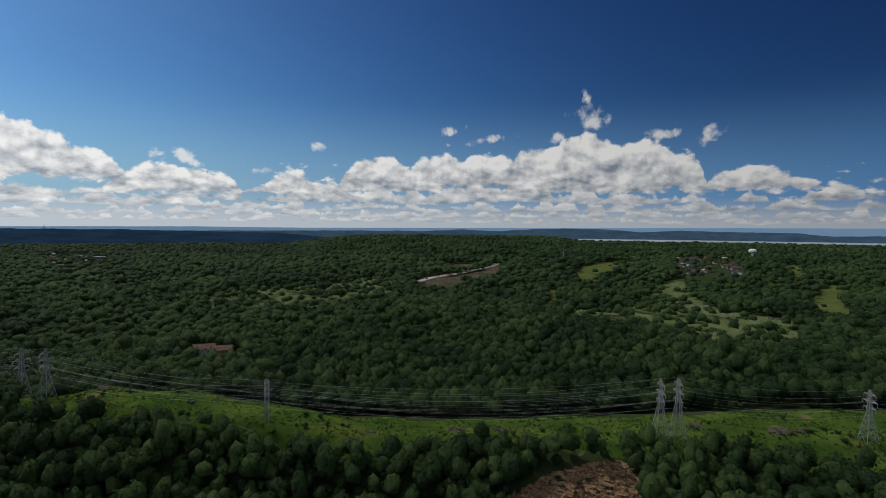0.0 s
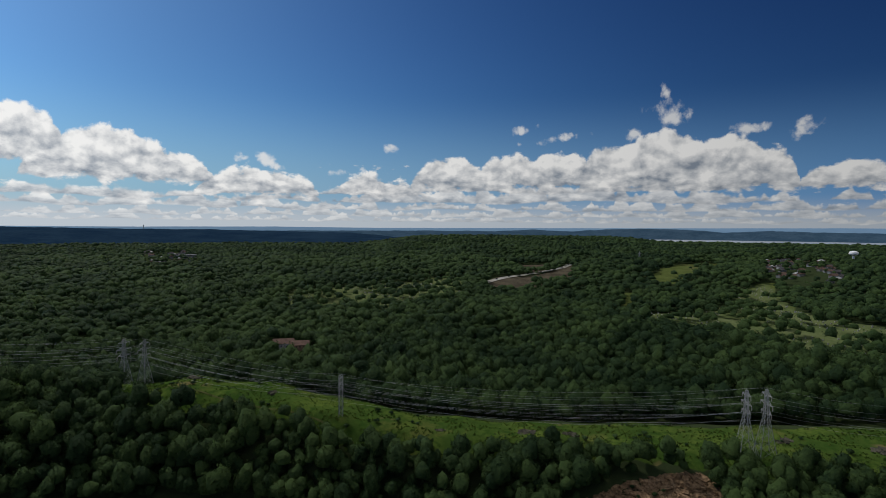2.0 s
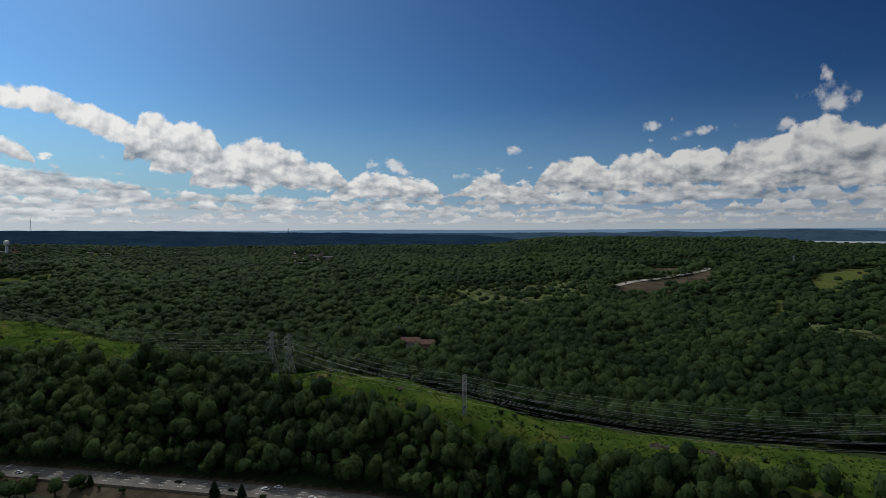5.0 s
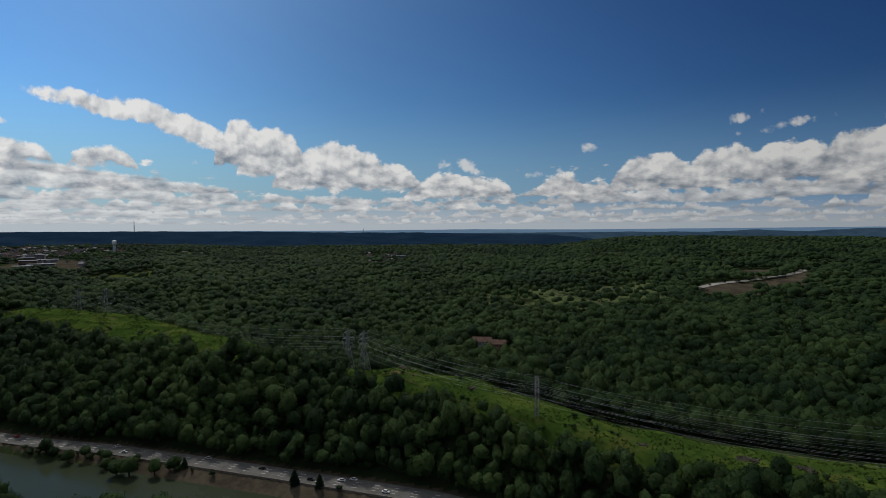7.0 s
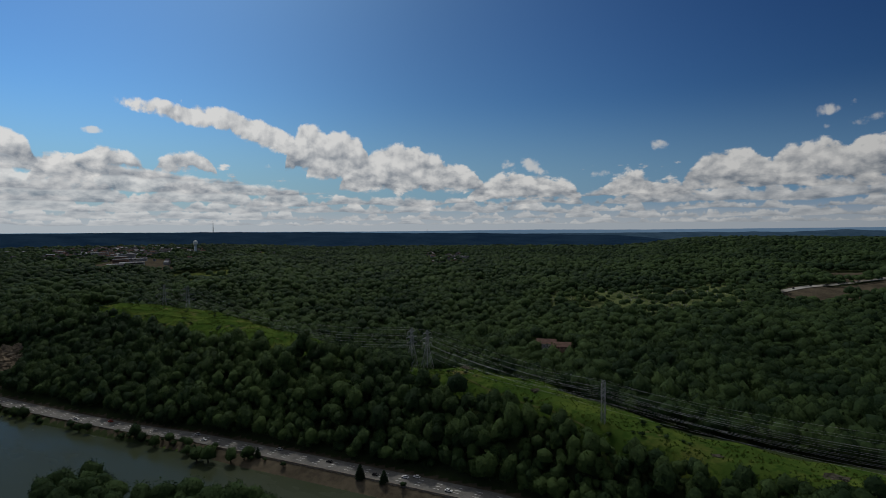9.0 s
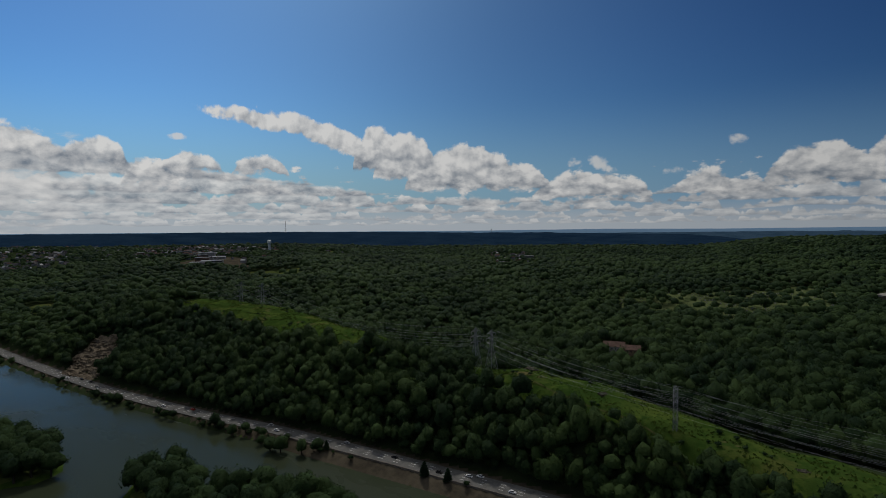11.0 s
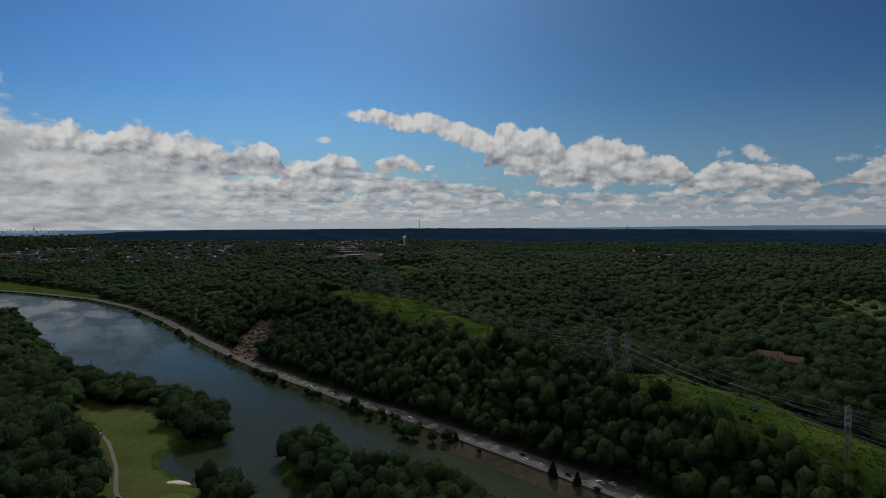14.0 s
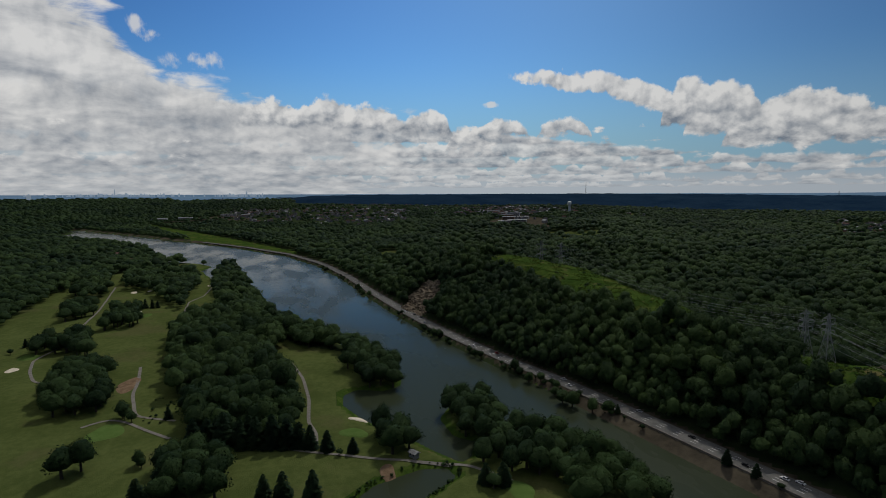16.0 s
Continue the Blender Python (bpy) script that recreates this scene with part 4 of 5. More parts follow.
BROAD = [broad_tree(i, "full green broadleaf tree standing in grass") for i in range(5)]
CONES = [conifer(20 + i, "dark green pointed conifer beside the fairway") for i in range(3)]
SHRUBS = [shrub(30 + i, "low green shrub in rough grass") for i in range(3)]
CLUMPS = [
    [(-572, 6), (-586, 57), (-504, 49), (-528, 6)],
    [(-546, 62), (-560, 88), (-477, 96), (-420, 96), (-398, 84), (-394, 70), (-404, 58), (-431, 52)],
    [(-318, 50), (-332, 64), (-318, 76), (-282, 76), (-278, 60), (-287, 47)],
    ISLAND,
    [(-288, 112), (-294, 128), (-290, 148), (-270, 156), (-245, 172), (-220, 178), (-195, 168), (-206, 132), (-230, 138), (-240, 118), (-264, 104)],
    [(-398, -147), (-390, -117), (-451, -120), (-520, -148), (-494, -172), (-437, -160)],
    [(-545, -186), (-535, -160), (-612, -178), (-618, -200)],
    [(-562, -211), (-566, -186), (-609, -198), (-600, -222)],
    [(-310, -65), (-313, -48), (-301, -30), (-258, -23), (-267, -56)],
    [(-645, -180), (-662, -150), (-745, -166), (-745, -198)],
    [(-698, -238), (-737, -213), (-805, -231), (-785, -258)],
    [(-870, -274), (-954, -262), (-1150, -306), (-1100, -333)]]
rt = np.random.RandomState(3)
for poly in CLUMPS:
    for p in fill(poly, 10.6, rt):
        if shore_side(p[None])[0] > 1.0:
            put(BROAD, p, 1.55, rt)
for p, s_ in (((-312, -110), 1.7), ((-318, -103), 1.6), ((-314, -75), 0.9), ((-388, -100), 1.2), ((-1206, -144), 1.2), ((-576, -235), 0.6), ((-385, -98), 0.85), ((-380, -93), 0.75), ((-458, -131), 0.6),
              ((-450, -124), 0.55), ((-311, -73), 0.55), ((-399, 186), 1.0), ((-369, 195), 0.75), ((-330, 192), 1.1), ((-322, 195), 1.2), ((-308, 202), 1.0),
              ((-453, 171), 0.7), ((-376, 188), 0.8), ((-345, 194), 0.8), ((-464, 170), 0.7), ((-445, 174), 0.8), ((-560, 152), 0.6), ((-237, 100), 0.9)):
    put(BROAD, p, s_, rt)
for p, s_ in (((-377, -71), 0.6), ((-296, 38), 0.75), ((-302, 24), 0.9), ((-308, 15), 1.0), ((-264, -10), 0.9), ((-261, -1), 1.1), ((-257, 13), 1.15),
              ((-763, -167), 0.8), ((-770, -164), 0.9), ((-766, -155), 0.8), ((-767, -149), 0.8), ((-600, -232), 0.7), ((-612, -226), 0.8), ((-605, -214), 0.9),
              ((-239, 106), 1.0), ((-243, 98), 0.9), ((-330, -50), 1.5), ((-328, -42), 1.45), ((-325, -33), 1.5), ((-322, -24), 1.4), ((-320, -15), 1.45), ((-317, -6), 1.4),
              ((-315, 2), 1.3), ((-312, 9), 1.2), ((-331, -37), 1.3), ((-327, -19), 1.35), ((-295, 213), 0.45), ((-219, 228), 0.62), ((-204, 232), 0.62), ((-276, -68), 1.2), ((-283, -60), 1.25)):
    put(CONES, p, s_, rt)
for p, s_ in (((-272, 215), 1.6), ((-191, 233), 1.6), ((-302, 208), 1.9), ((-297, 209), 1.5), ((-294, 30), 1.6), ((-288, 213), 1.0)):
    put(SHRUBS, p, s_, rt)
for _ in range(120):
    x = -300 - 850 * rt.uniform(0, 1) ** 1.2
    if math.sin(x * 0.045) + 0.6 * math.sin(x * 0.021 + 1) < rt.uniform(-1.1, 0.5):
        continue
    k = np.argmin(abs(road_c[:, 0] - x))
    q = road_c[k] + road_n[k] * rt.uniform(8.8, 12.0)
    if road_side(q[None])[0] > 0:
        q = 2 * road_c[k] - q
    if rt.uniform() < 0.3:
        put(BROAD, q, rt.uniform(0.5, 0.95), rt, 1.2)
    else:
        put(SHRUBS, q, rt.uniform(0.9, 2.3), rt, 0.3)
for _ in range(95):
    k = rt.randint(len(POND))
    u = rt.uniform()
    p = np.array(POND[k]) * (1 - u) + np.array(POND[(k + 1) % len(POND)]) * u
    out = p - np.mean(POND, 0)
    put(SHRUBS, p + out / np.hypot(*out) * rt.uniform(0.8, 4.5), rt.uniform(0.3, 0.8), rt)
for _ in range(16):
    p = (rt.uniform(36, 108), rt.uniform(250, 276))
    put(SHRUBS, p, rt.uniform(0.5, 1.3), rt, -0.6)
for _ in range(22):
    p = (rt.uniform(-420, -370), rt.uniform(-88, -62))
    put(SHRUBS, p, rt.uniform(0.5, 1.0), rt)

rm = np.random.RandomState(8)
n_shrub = 0
while n_shrub < 175:
    p = np.array([rm.uniform(-690, 300), rm.uniform(262, 345)])
    if covers(p[None])[1][0] > 0.5 and waves(p[None], 60, 1.0)[0] > rm.uniform(-0.3, 0.9):
        put(SHRUBS, p, rm.uniform(0.5, 1.7), rm, 0.2, 0.7)
        n_shrub += 1
for ob in BROAD + CONES + SHRUBS:
    for o in (*ob.children_recursive, ob):
        bpy.data.objects.remove(o)


# tufts of rough grass on the strip
rg = np.random.RandomState(31)
p = np.column_stack([rg.uniform(-700, 300, 42000), rg.uniform(258, 348, 42000)])
p = p[covers(p)[1] > 0.5]
p = p[(np.sin(p[:, 0] * 0.11 + 2 * np.sin(p[:, 1] * 0.2)) + rg.normal(0, 0.8, len(p))) > 0.1][:9000]
z = height(p)
a = rg.uniform(0, 6.283, len(p))
s_ = rg.uniform(0.35, 1.1, len(p))
tri = []
for k in range(3):
    b = a + k * 2.094
    o = np.column_stack([np.cos(b), np.sin(b), np.zeros(len(p))]) * s_[:, None]
    o2 = np.column_stack([np.cos(b + 1.4), np.sin(b + 1.4), np.zeros(len(p))]) * s_[:, None]
    c = np.column_stack([p, z])
    tri.append(np.stack([c + o - (0, 0, 0.15), c + o2 - (0, 0, 0.15), c + (o + o2) * 0.2 + np.column_stack([0 * a, 0 * a, 0.75 * s_])], 1))
v = np.concatenate(tri).reshape(-1, 3)
tufts = sheet("rough_grass", v, np.arange(len(v)).reshape(-1, 3), M_TUFT, False)
tufts.attributes.new("tint", "FLOAT", "POINT").data.foreach_set("value", np.repeat(rg.uniform(0, 1, len(v) // 3), 3).astype(np.float32))
tagged(new("rough_grass", tufts), "tufts of rough green grass and weeds", "grass", kind="stuff")
v, f, _, _ = ribbon(TRACK, 0.45, -0.45, 0.12, 3.0)
tagged(new("dirt_track", sheet("dirt_track", v, f, M_DIRTTRACK)), "worn earth track through the meadow", "track", kind="structure")


# burial ground on the far land: rows of small pale stones
rq = np.random.RandomState(41)
q = np.concatenate([fill(CLEARINGS[k][0], 9.0, rq) for k in (0, 12)])
q = q[(waves(q, 150, 1.0) > -0.15) & (rq.uniform(0, 1, len(q)) < 0.6)]
zq = height(q)
v0 = np.array([(x, y, z) for z in (-0.3, 1.5) for x, y in ((-0.7, -0.2), (0.7, -0.2), (0.7, 0.2), (-0.7, 0.2))])
f0 = np.array([(0, 1, 5, 4), (1, 2, 6, 5), (2, 3, 7, 6), (3, 0, 4, 7), (4, 5, 6, 7)])
size = rq.uniform(0.7, 1.3, (len(q), 1, 1))
stones = v0[None] * size + np.column_stack([q, zq])[:, None]
M_STONE = plain("grave_granite", (0.30, 0.30, 0.29), (0.55, 0.54, 0.52), 0.5, 0.7)
tagged(new("gravestone", sheet("gravestone", stones.reshape(-1, 3), (f0[None] + 8 * np.arange(len(q))[:, None, None]).reshape(-1, 4), M_STONE, False)),
       "many small pale gravestones on a far lawn", "gravestones", kind="stuff")


# rock ledges
def rock_ledge(name, label, poly, gap, size, seed, mat=M_ROCK):
    r_ = np.random.RandomState(seed)
    v0 = np.array([(x, y, z) for x in (-1, 1) for y in (-1, 1) for z in (-1, 1)], float)
    f0 = np.array([(0, 1, 3), (0, 3, 2), (4, 6, 7), (4, 7, 5), (0, 4, 5), (0, 5, 1), (2, 3, 7), (2, 7, 6), (0, 2, 6), (0, 6, 4), (1, 5, 7), (1, 7, 3)])
    pts = fill(poly, gap, r_)
    z = height(pts)
    vs, fs = [], []
    for i, (p, zi) in enumerate(zip(pts, z)):
        s_ = size * r_.choice([0.35, 0.5, 0.7, 1.0, 1.5], p=[0.3, 0.25, 0.2, 0.15, 0.1])
        w = v0 * (1.9, 0.9, 0.42) * s_ * r_.uniform(0.7, 1.2, 3) + r_.normal(0, 0.17 * s_, v0.shape)
        turn_ = np.array(Euler((r_.normal(0.25, 0.3), r_.normal(0.1, 0.2), r_.normal(0.1, 0.5))).to_matrix())
        vs.append(w @ turn_.T + (p[0], p[1], zi + 0.1 * s_))
        fs.append(f0 + i * 8)
    return tagged(new(name, sheet(name, np.concatenate(vs), np.concatenate(fs), mat, False)), label, "rock", kind="stuff")


rock_ledge("rock_cutting", "broken brown rock of a blasted road cutting", [(26, 244), (33, 261), (51, 272), (74, 279), (95, 282), (103, 272), (99, 240)], 1.15, 1.1, 1)
rock_ledge("rock_face", "pale brown rock face above the road", ROCK_FACE, 1.9, 1.8, 2, M_PALE_ROCK)
for q, s_ in (((9, 303), 2.2), ((32, 303), 1.6), ((195, 305), 3.2), ((210, 308), 2.6), ((-213, 338), 2.0), ((-150, 320), 1.6), ((150, 316), 1.8), ((-40, 300), 1.3)):
    rock_ledge("outcrop", "grey-brown rock outcrop in the meadow", [(q[0] - 2 * s_, q[1] - s_), (q[0] + 2 * s_, q[1] - s_), (q[0] + 2 * s_, q[1] + s_), (q[0] - 2 * s_, q[1] + s_)], s_ * 0.7, s_ * 0.5, int(q[0]) + 300, M_GREY_ROCK)


# ---- pylons and their wires ----
def pylon(x, y, tall, turn, seed, slim=1.0, label="lattice steel transmission tower with six arms on grassy ridge"):
    """A square lattice tower; its arms point along its own x axis. Returns the thing and the wires' points."""
    z = ground_at(x, y) - 0.2
    root = empty("pylon", label, "pylon", "pylons")
    h = tall
    half = lambda u: h * 0.042 if slim < 1 else slim * (h * 0.092 * (1 - u / 0.62) + h * 0.030 if u < 0.62 else h * 0.030 * (1 - (u - 0.62) / 0.38 * 0.45))
    corners = ((-1, -1), (1, -1), (1, 1), (-1, 1))
    levels = [0, 0.16, 0.30, 0.42, 0.53, 0.62, 0.71, 0.79, 0.87, 0.94, 1.0] if slim == 1 else [0, 0.12, 0.25, 0.37, 0.5, 0.62, 0.74, 0.87, 1.0]
    for i, j in corners:
        bm = bmesh.new()
        for u0, u1 in ((0, 0.62), (0.62, 1.0)):
            beam(bm, (i * half(u0), j * half(u0), h * u0), (i * half(u1 - 1e-6), j * half(u1 - 1e-6), h * u1), 0.27 * (0.35 + 0.65 * slim), 0.18 if slim == 1 else 0.13)
        part("leg", bm, M_STEEL, root)
    for k in range(4):
        (i0, j0), (i1, j1) = corners[k], corners[(k + 1) % 4]
        for u0, u1 in zip(levels, levels[1:]):
            a0, a1 = half(u0), half(u1)
            for p0, p1 in (((i0 * a0, j0 * a0, h * u0), (i1 * a1, j1 * a1, h * u1)), ((i1 * a0, j1 * a0, h * u0), (i0 * a1, j0 * a1, h * u1)),
                           ((i0 * a1, j0 * a1, h * u1), (i1 * a1, j1 * a1, h * u1))):
                bm = bmesh.new()
                beam(bm, p0, p1, 0.10 if slim == 1 else 0.07)
                part("brace", bm, M_STEEL, root)
    ends = []
    for u, reach in ((0.66, 0.150), (0.79, 0.175), (0.92, 0.140)):
        for s_ in (-1, 1):
            bm = bmesh.new()
            a0, tip = half(u), Vector((s_ * reach * h * (0.7 + 0.3 * slim), 0, h * (u + 0.012)))
            for j in (-1, 1):
                beam(bm, (s_ * a0, j * a0, h * u), tip, 0.26, 0.18)
                beam(bm, (s_ * a0, j * a0, h * (u + 0.05)), tip, 0.16, 0.12)
                beam(bm, (s_ * (a0 + (abs(tip.x) - a0) * 0.45), j * a0 * 0.55, h * (u + 0.005)), (s_ * (a0 + (abs(tip.x) - a0) * 0.2), j * a0 * 0.8, h * (u + 0.04)), 0.12)
            arm = part("arm", bm, M_STEEL, root)
            bm = bmesh.new()
            for q in range(6):
                bmesh.ops.create_cone(bm, cap_ends=True, segments=8, radius1=0.24, radius2=0.12, depth=0.22,
                                      matrix=Matrix.Translation(tip + Vector((0, 0, -0.3 - q * 0.33))))
            part("insulator", bm, M_GLASSY, arm, "string of grey insulator discs")
            ends.append(tip + Vector((0, 0, -2.3)))
    bm = bmesh.new()
    beam(bm, (-half(1) * 2.2, 0, h * 1.0), (half(1) * 2.2, 0, h * 1.0), 0.2)
    beam(bm, (0, 0, h), (0, 0, h * 1.03), 0.18)
    part("peak", bm, M_STEEL, root)
    ends.append(Vector((0, 0, h * 1.03)))
    m = pose(x, y, z, 0, 0, turn)
    root.matrix_basis = m
    return root, [m @ e for e in ends]


M_GLASSY = plain("insulator_glaze", (0.16, 0.15, 0.14), (0.24, 0.23, 0.22), 2.0, 0.3)
_, P_E = pylon(238, 296, 29, 92, 1)
_, P_D2 = pylon(131.5, 296, 35.5, 92, 2)
_, P_D1 = pylon(122.5, 298, 34, 92, 3)
_, P_C = pylon(-97.5, 297, 24, 92, 4, 0.62, "slim lattice steel transmission tower on the grassy ridge")
_, P_A = pylon(-252, 320, 32, 80, 5)
_, P_B = pylon(-250, 337, 31, 80, 6)
_, P_F = pylon(-708, 372, 79 - ground_at(-708, 372), 76, 7, label="lattice steel transmission tower rising from far woods")
_, P_G = pylon(-690, 394, 77 - ground_at(-690, 394), 76, 8, label="lattice steel transmission tower rising from far woods")
_, P_H = pylon(-852, 318, 64 - ground_at(-852, 318), 66, 9, label="lattice steel transmission tower rising from far woods")


def span(a, b, sag):
    """A hanging wire as a thin tube."""
    cu = bpy.data.curves.new("wire", "CURVE")
    cu.dimensions, cu.bevel_depth, cu.bevel_resolution = "3D", 0.035, 1
    sp = cu.splines.new("POLY")
    sp.points.add(24)
    for i, q in enumerate(sp.points):
        u = i / 24
        w = a.lerp(b, u)
        q.co = (w.x, w.y, w.z - 4 * sag * u * (1 - u), 1)
    cu.materials.append(M_WIRE)
    return tagged(new("wire", cu), "sagging grey power line between towers", "power line", "power lines")


far_right = [Vector((620, 285, 62 + v.z - P_E[0].z)) + Vector((0, (v - P_E[0]).y, 0)) for v in P_E]
for ends_a, ends_b, sag in ((P_E, far_right, 14), (P_D2, P_E, 4), (P_D1, P_C, 9), (P_C, P_A, 6), (P_D2, P_B, 15), (P_A, P_F, 17), (P_B, P_G, 17), (P_F, P_H, 6)):
    for q0, q1 in zip(ends_a, ends_b):
        span(q0, q1, sag)


# ---- road furniture and cars ----
M_WHITE = plain("road_paint", (0.55, 0.55, 0.52), (0.75, 0.75, 0.72), 0.5, 0.8)
M_WALL = plain("parapet_stone", (0.14, 0.12, 0.10), (0.26, 0.23, 0.19), 0.6, 0.9)
M_TYRE = plain("tyre_rubber", (0.015, 0.015, 0.015), (0.03, 0.03, 0.03), 3.0, 0.9)
M_PANE, _t, _b = material("window_glass", 0.08)
_b.inputs["Base Color"].default_value = (0.02, 0.025, 0.03, 1)
verts, faces = [], []
for off in (2.9, -0.1, -3.1):
    for i in range(0, len(road_c) - 3, 2):
        if road_c[i, 0] < -900 or road_c[i, 0] > 100:
            continue
        a, b = road_c[i], road_c[i] + (road_c[i + 1] - road_c[i]) * 0.62
        q = road_n[i]
        k = len(verts)
        for p in (a + q * (off - 0.14), b + q * (off - 0.14), b + q * (off + 0.14), a + q * (off + 0.14)):
            verts.append((*p, 4.32))
        faces.append((k, k + 1, k + 2, k + 3))
tagged(new("road_marking", sheet("road_marking", verts, faces, M_WHITE)), "white dashed lane lines on the parkway", "road marking", kind="stuff")


def strip_wall(name, label, off, w, z0, z1, x0, x1, mat):
    i = (road_c[:, 0] > x0) & (road_c[:, 0] < x1)
    c, q = road_c[i], road_n[i]
    ring = [(off - w, z0), (off - w, z1), (off + w, z1), (off + w, z0)]
    v = np.stack([np.column_stack([c + q * o, np.full(len(c), zz_)]) for o, zz_ in ring], 1).reshape(-1, 3)
    f = []
    for s_ in range(len(c) - 1):
        f += [(s_ * 4 + k, s_ * 4 + k + 1, s_ * 4 + k + 5, s_ * 4 + k + 4) for k in range(3)]
    return tagged(new(name, sheet(name, v, f, mat, False)), label, "wall", kind="structure")


side = -1.0 if road_side((road_c[20] + road_n[20] * 5)[None])[0] > 0 else 1.0
strip_wall("parapet_wall", "low brown stone parapet along the parkway", side * 7.7, 0.25, 3.0, 4.95, -340, -60, M_WALL)


def car(paint, label):
    root = empty("car", label, "car", "cars on the parkway")
    bm = bmesh.new()
    box(bm, -2.3, -0.92, 0.35, 2.3, 0.92, 0.95, 0.06, 0.12)
    body = part("body", bm, paint, root)
    bm = bmesh.new()
    box(bm, -1.55, -0.82, 0.93, 0.95, 0.82, 1.5, 0.22, 0.08)
    part("cabin", bm, M_PANE, root, "dark glass cabin")
    bm = bmesh.new()
    box(bm, -1.25, -0.66, 1.48, 0.65, 0.66, 1.56, 0.05, 0.03)
    part("roof", bm, paint, root)
    for x in (-1.4, 1.4):
        for y in (-0.85, 0.85):
            bm = bmesh.new()
            bmesh.ops.create_cone(bm, cap_ends=True, segments=14, radius1=0.34, radius2=0.34, depth=0.24, matrix=pose(x, y, 0.34, 90, 0, 0))
            part("wheel", bm, M_TYRE, root)
    for s_ in (-1, 1):
        bm = bmesh.new()
        box(bm, 2.2, s_ * 0.65 - 0.18, 0.62, 2.31, s_ * 0.65 + 0.18, 0.8)
        part("headlight", bm, M_WHITE, body)
    return root


paints = {}
for name, col in (("white", (0.75, 0.75, 0.74)), ("black", (0.02, 0.02, 0.022)), ("silver", (0.45, 0.46, 0.47)), ("red", (0.30, 0.03, 0.02))):
    paints[name] = plain("car_paint_" + name, tuple(v * 0.9 for v in col), col, 1.0, 0.3, relief=0.0)
for x, off, name in ((-199, -2, "white"), (-192, -5, "white"), (-217, 2, "black"), (-250, -2, "black"), (-292, -5, "silver"), (-352, 2, "white"), (-360, -4, "silver"),
                     (-640, 2, "white"), (-622, -3, "black"), (-600, -4, "black"), (-576, 2, "silver"), (-470, 3, "white"), (-170, 3, "white"), (-445, -3, "red")):
    k = int(np.argmin(abs(road_c[:, 0] - x)))
    p, d = road_c[k] + road_n[k] * off, road_c[k + 1] - road_c[k]
    ob = car(paints[name], name + " car on the grey parkway")
    ob.matrix_basis = pose(p[0], p[1], 4.3, 0, 0, math.degrees(math.atan2(d[1], d[0])) + (180 if off > 0 else 0))


# pale road on the far embankment
M_CONCRETE = plain("pale_concrete", (0.26, 0.25, 0.22), (0.40, 0.38, 0.34), 0.05, 0.9)
BENCH = [(-62, 1137), (-55, 1150), (-29, 1183), (9, 1248), (50, 1311), (94, 1343), (144, 1450), (171, 1620)]
v, f, bench_c, bench_n = ribbon(BENCH, 8, -8, 1.0, 12.0)
tagged(new("road_embankment", sheet("road_embankment", v, f, M_CONCRETE)), "pale concrete road along a far embankment", "road", kind="structure")
for k in (4, 8, 12, 15, 19, 24, 28, 33):
    p, d = bench_c[k], bench_c[k + 1] - bench_c[k]
    ob = car(paints["black"], "dark car standing on the pale embankment road")
    ob.matrix_basis = pose(p[0], p[1], ground_at(*p) + 1.1, 0, 0, math.degrees(math.atan2(d[1], d[0]))) @ Matrix.Diagonal((1.3, 1.3, 1.6, 1))


# ---- golf course ----
def patch(name, label, category, mat, centre, rx, ry, turn, lift, seed, kind="", rim=0.0, group=""):
    """A rounded uneven patch on the turf."""
    r_ = np.random.RandomState(seed)
    a = np.linspace(0, 2 * np.pi, 40, endpoint=False)
    w = 1 + 0.12 * np.sin(2 * a + r_.uniform(0, 6)) + 0.10 * np.sin(3 * a + r_.uniform(0, 6))
    rings = np.linspace(0, 1, 6)[1:]
    co, si = math.cos(radians(turn)), math.sin(radians(turn))
    pts = [np.array([[0, 0]])] + [np.column_stack([np.cos(a) * w * rx * k, np.sin(a) * w * ry * k]) for k in rings]
    p = np.concatenate(pts) @ np.array([[co, si], [-si, co]]) + centre
    z = height(p) + lift
    z[-40:] -= lift + 0.3
    v = np.column_stack([p, z])
    f = [(0, 1 + i, 1 + (i + 1) % 40) for i in range(40)]
    for k in range(4):
        for i in range(40):
            b, c = 1 + k * 40, 1 + (k + 1) * 40
            f += [(b + i, c + i, c + (i + 1) % 40), (b + i, c + (i + 1) % 40, b + (i + 1) % 40)]
    ob = new(name, sheet(name, v, np.array(f), mat))
    return tagged(ob, label, category, group, kind)


M_GREEN = plain("putting_green", (0.075, 0.125, 0.030), (0.095, 0.150, 0.040), 0.2, 0.9, relief=0.05)
for i, (c, rx, ry, tn) in enumerate((((-522, -213), 7, 5, 20), ((-343, 48), 6.5, 3.8, 70), ((-898, -205), 8, 5, 10), ((-909, -186), 6, 3.5, 0), ((-931, -104), 7, 4, 0), ((-748, -167), 5, 3, 40))):
    patch("bunker", "pale sand bunker in the turf", "bunker", M_SAND, c, rx, ry, tn, 0.45, i, group="bunkers")
for i, (c, rx, ry, tn) in enumerate((((-366, -104), 14, 11, 20), ((-322, 42), 10, 7, 40), ((-232, 112), 10, 8, 0), ((-719, -155), 12, 9, 0), ((-560, -215), 11, 9, 0))):
    patch("putting_green", "smooth mown putting green", "green", M_GREEN, c, rx, ry, tn, 0.35, 20 + i, group="greens")
M_DIRT = plain("bare_earth", (0.13, 0.085, 0.05), (0.24, 0.165, 0.105), 0.2, 0.95)
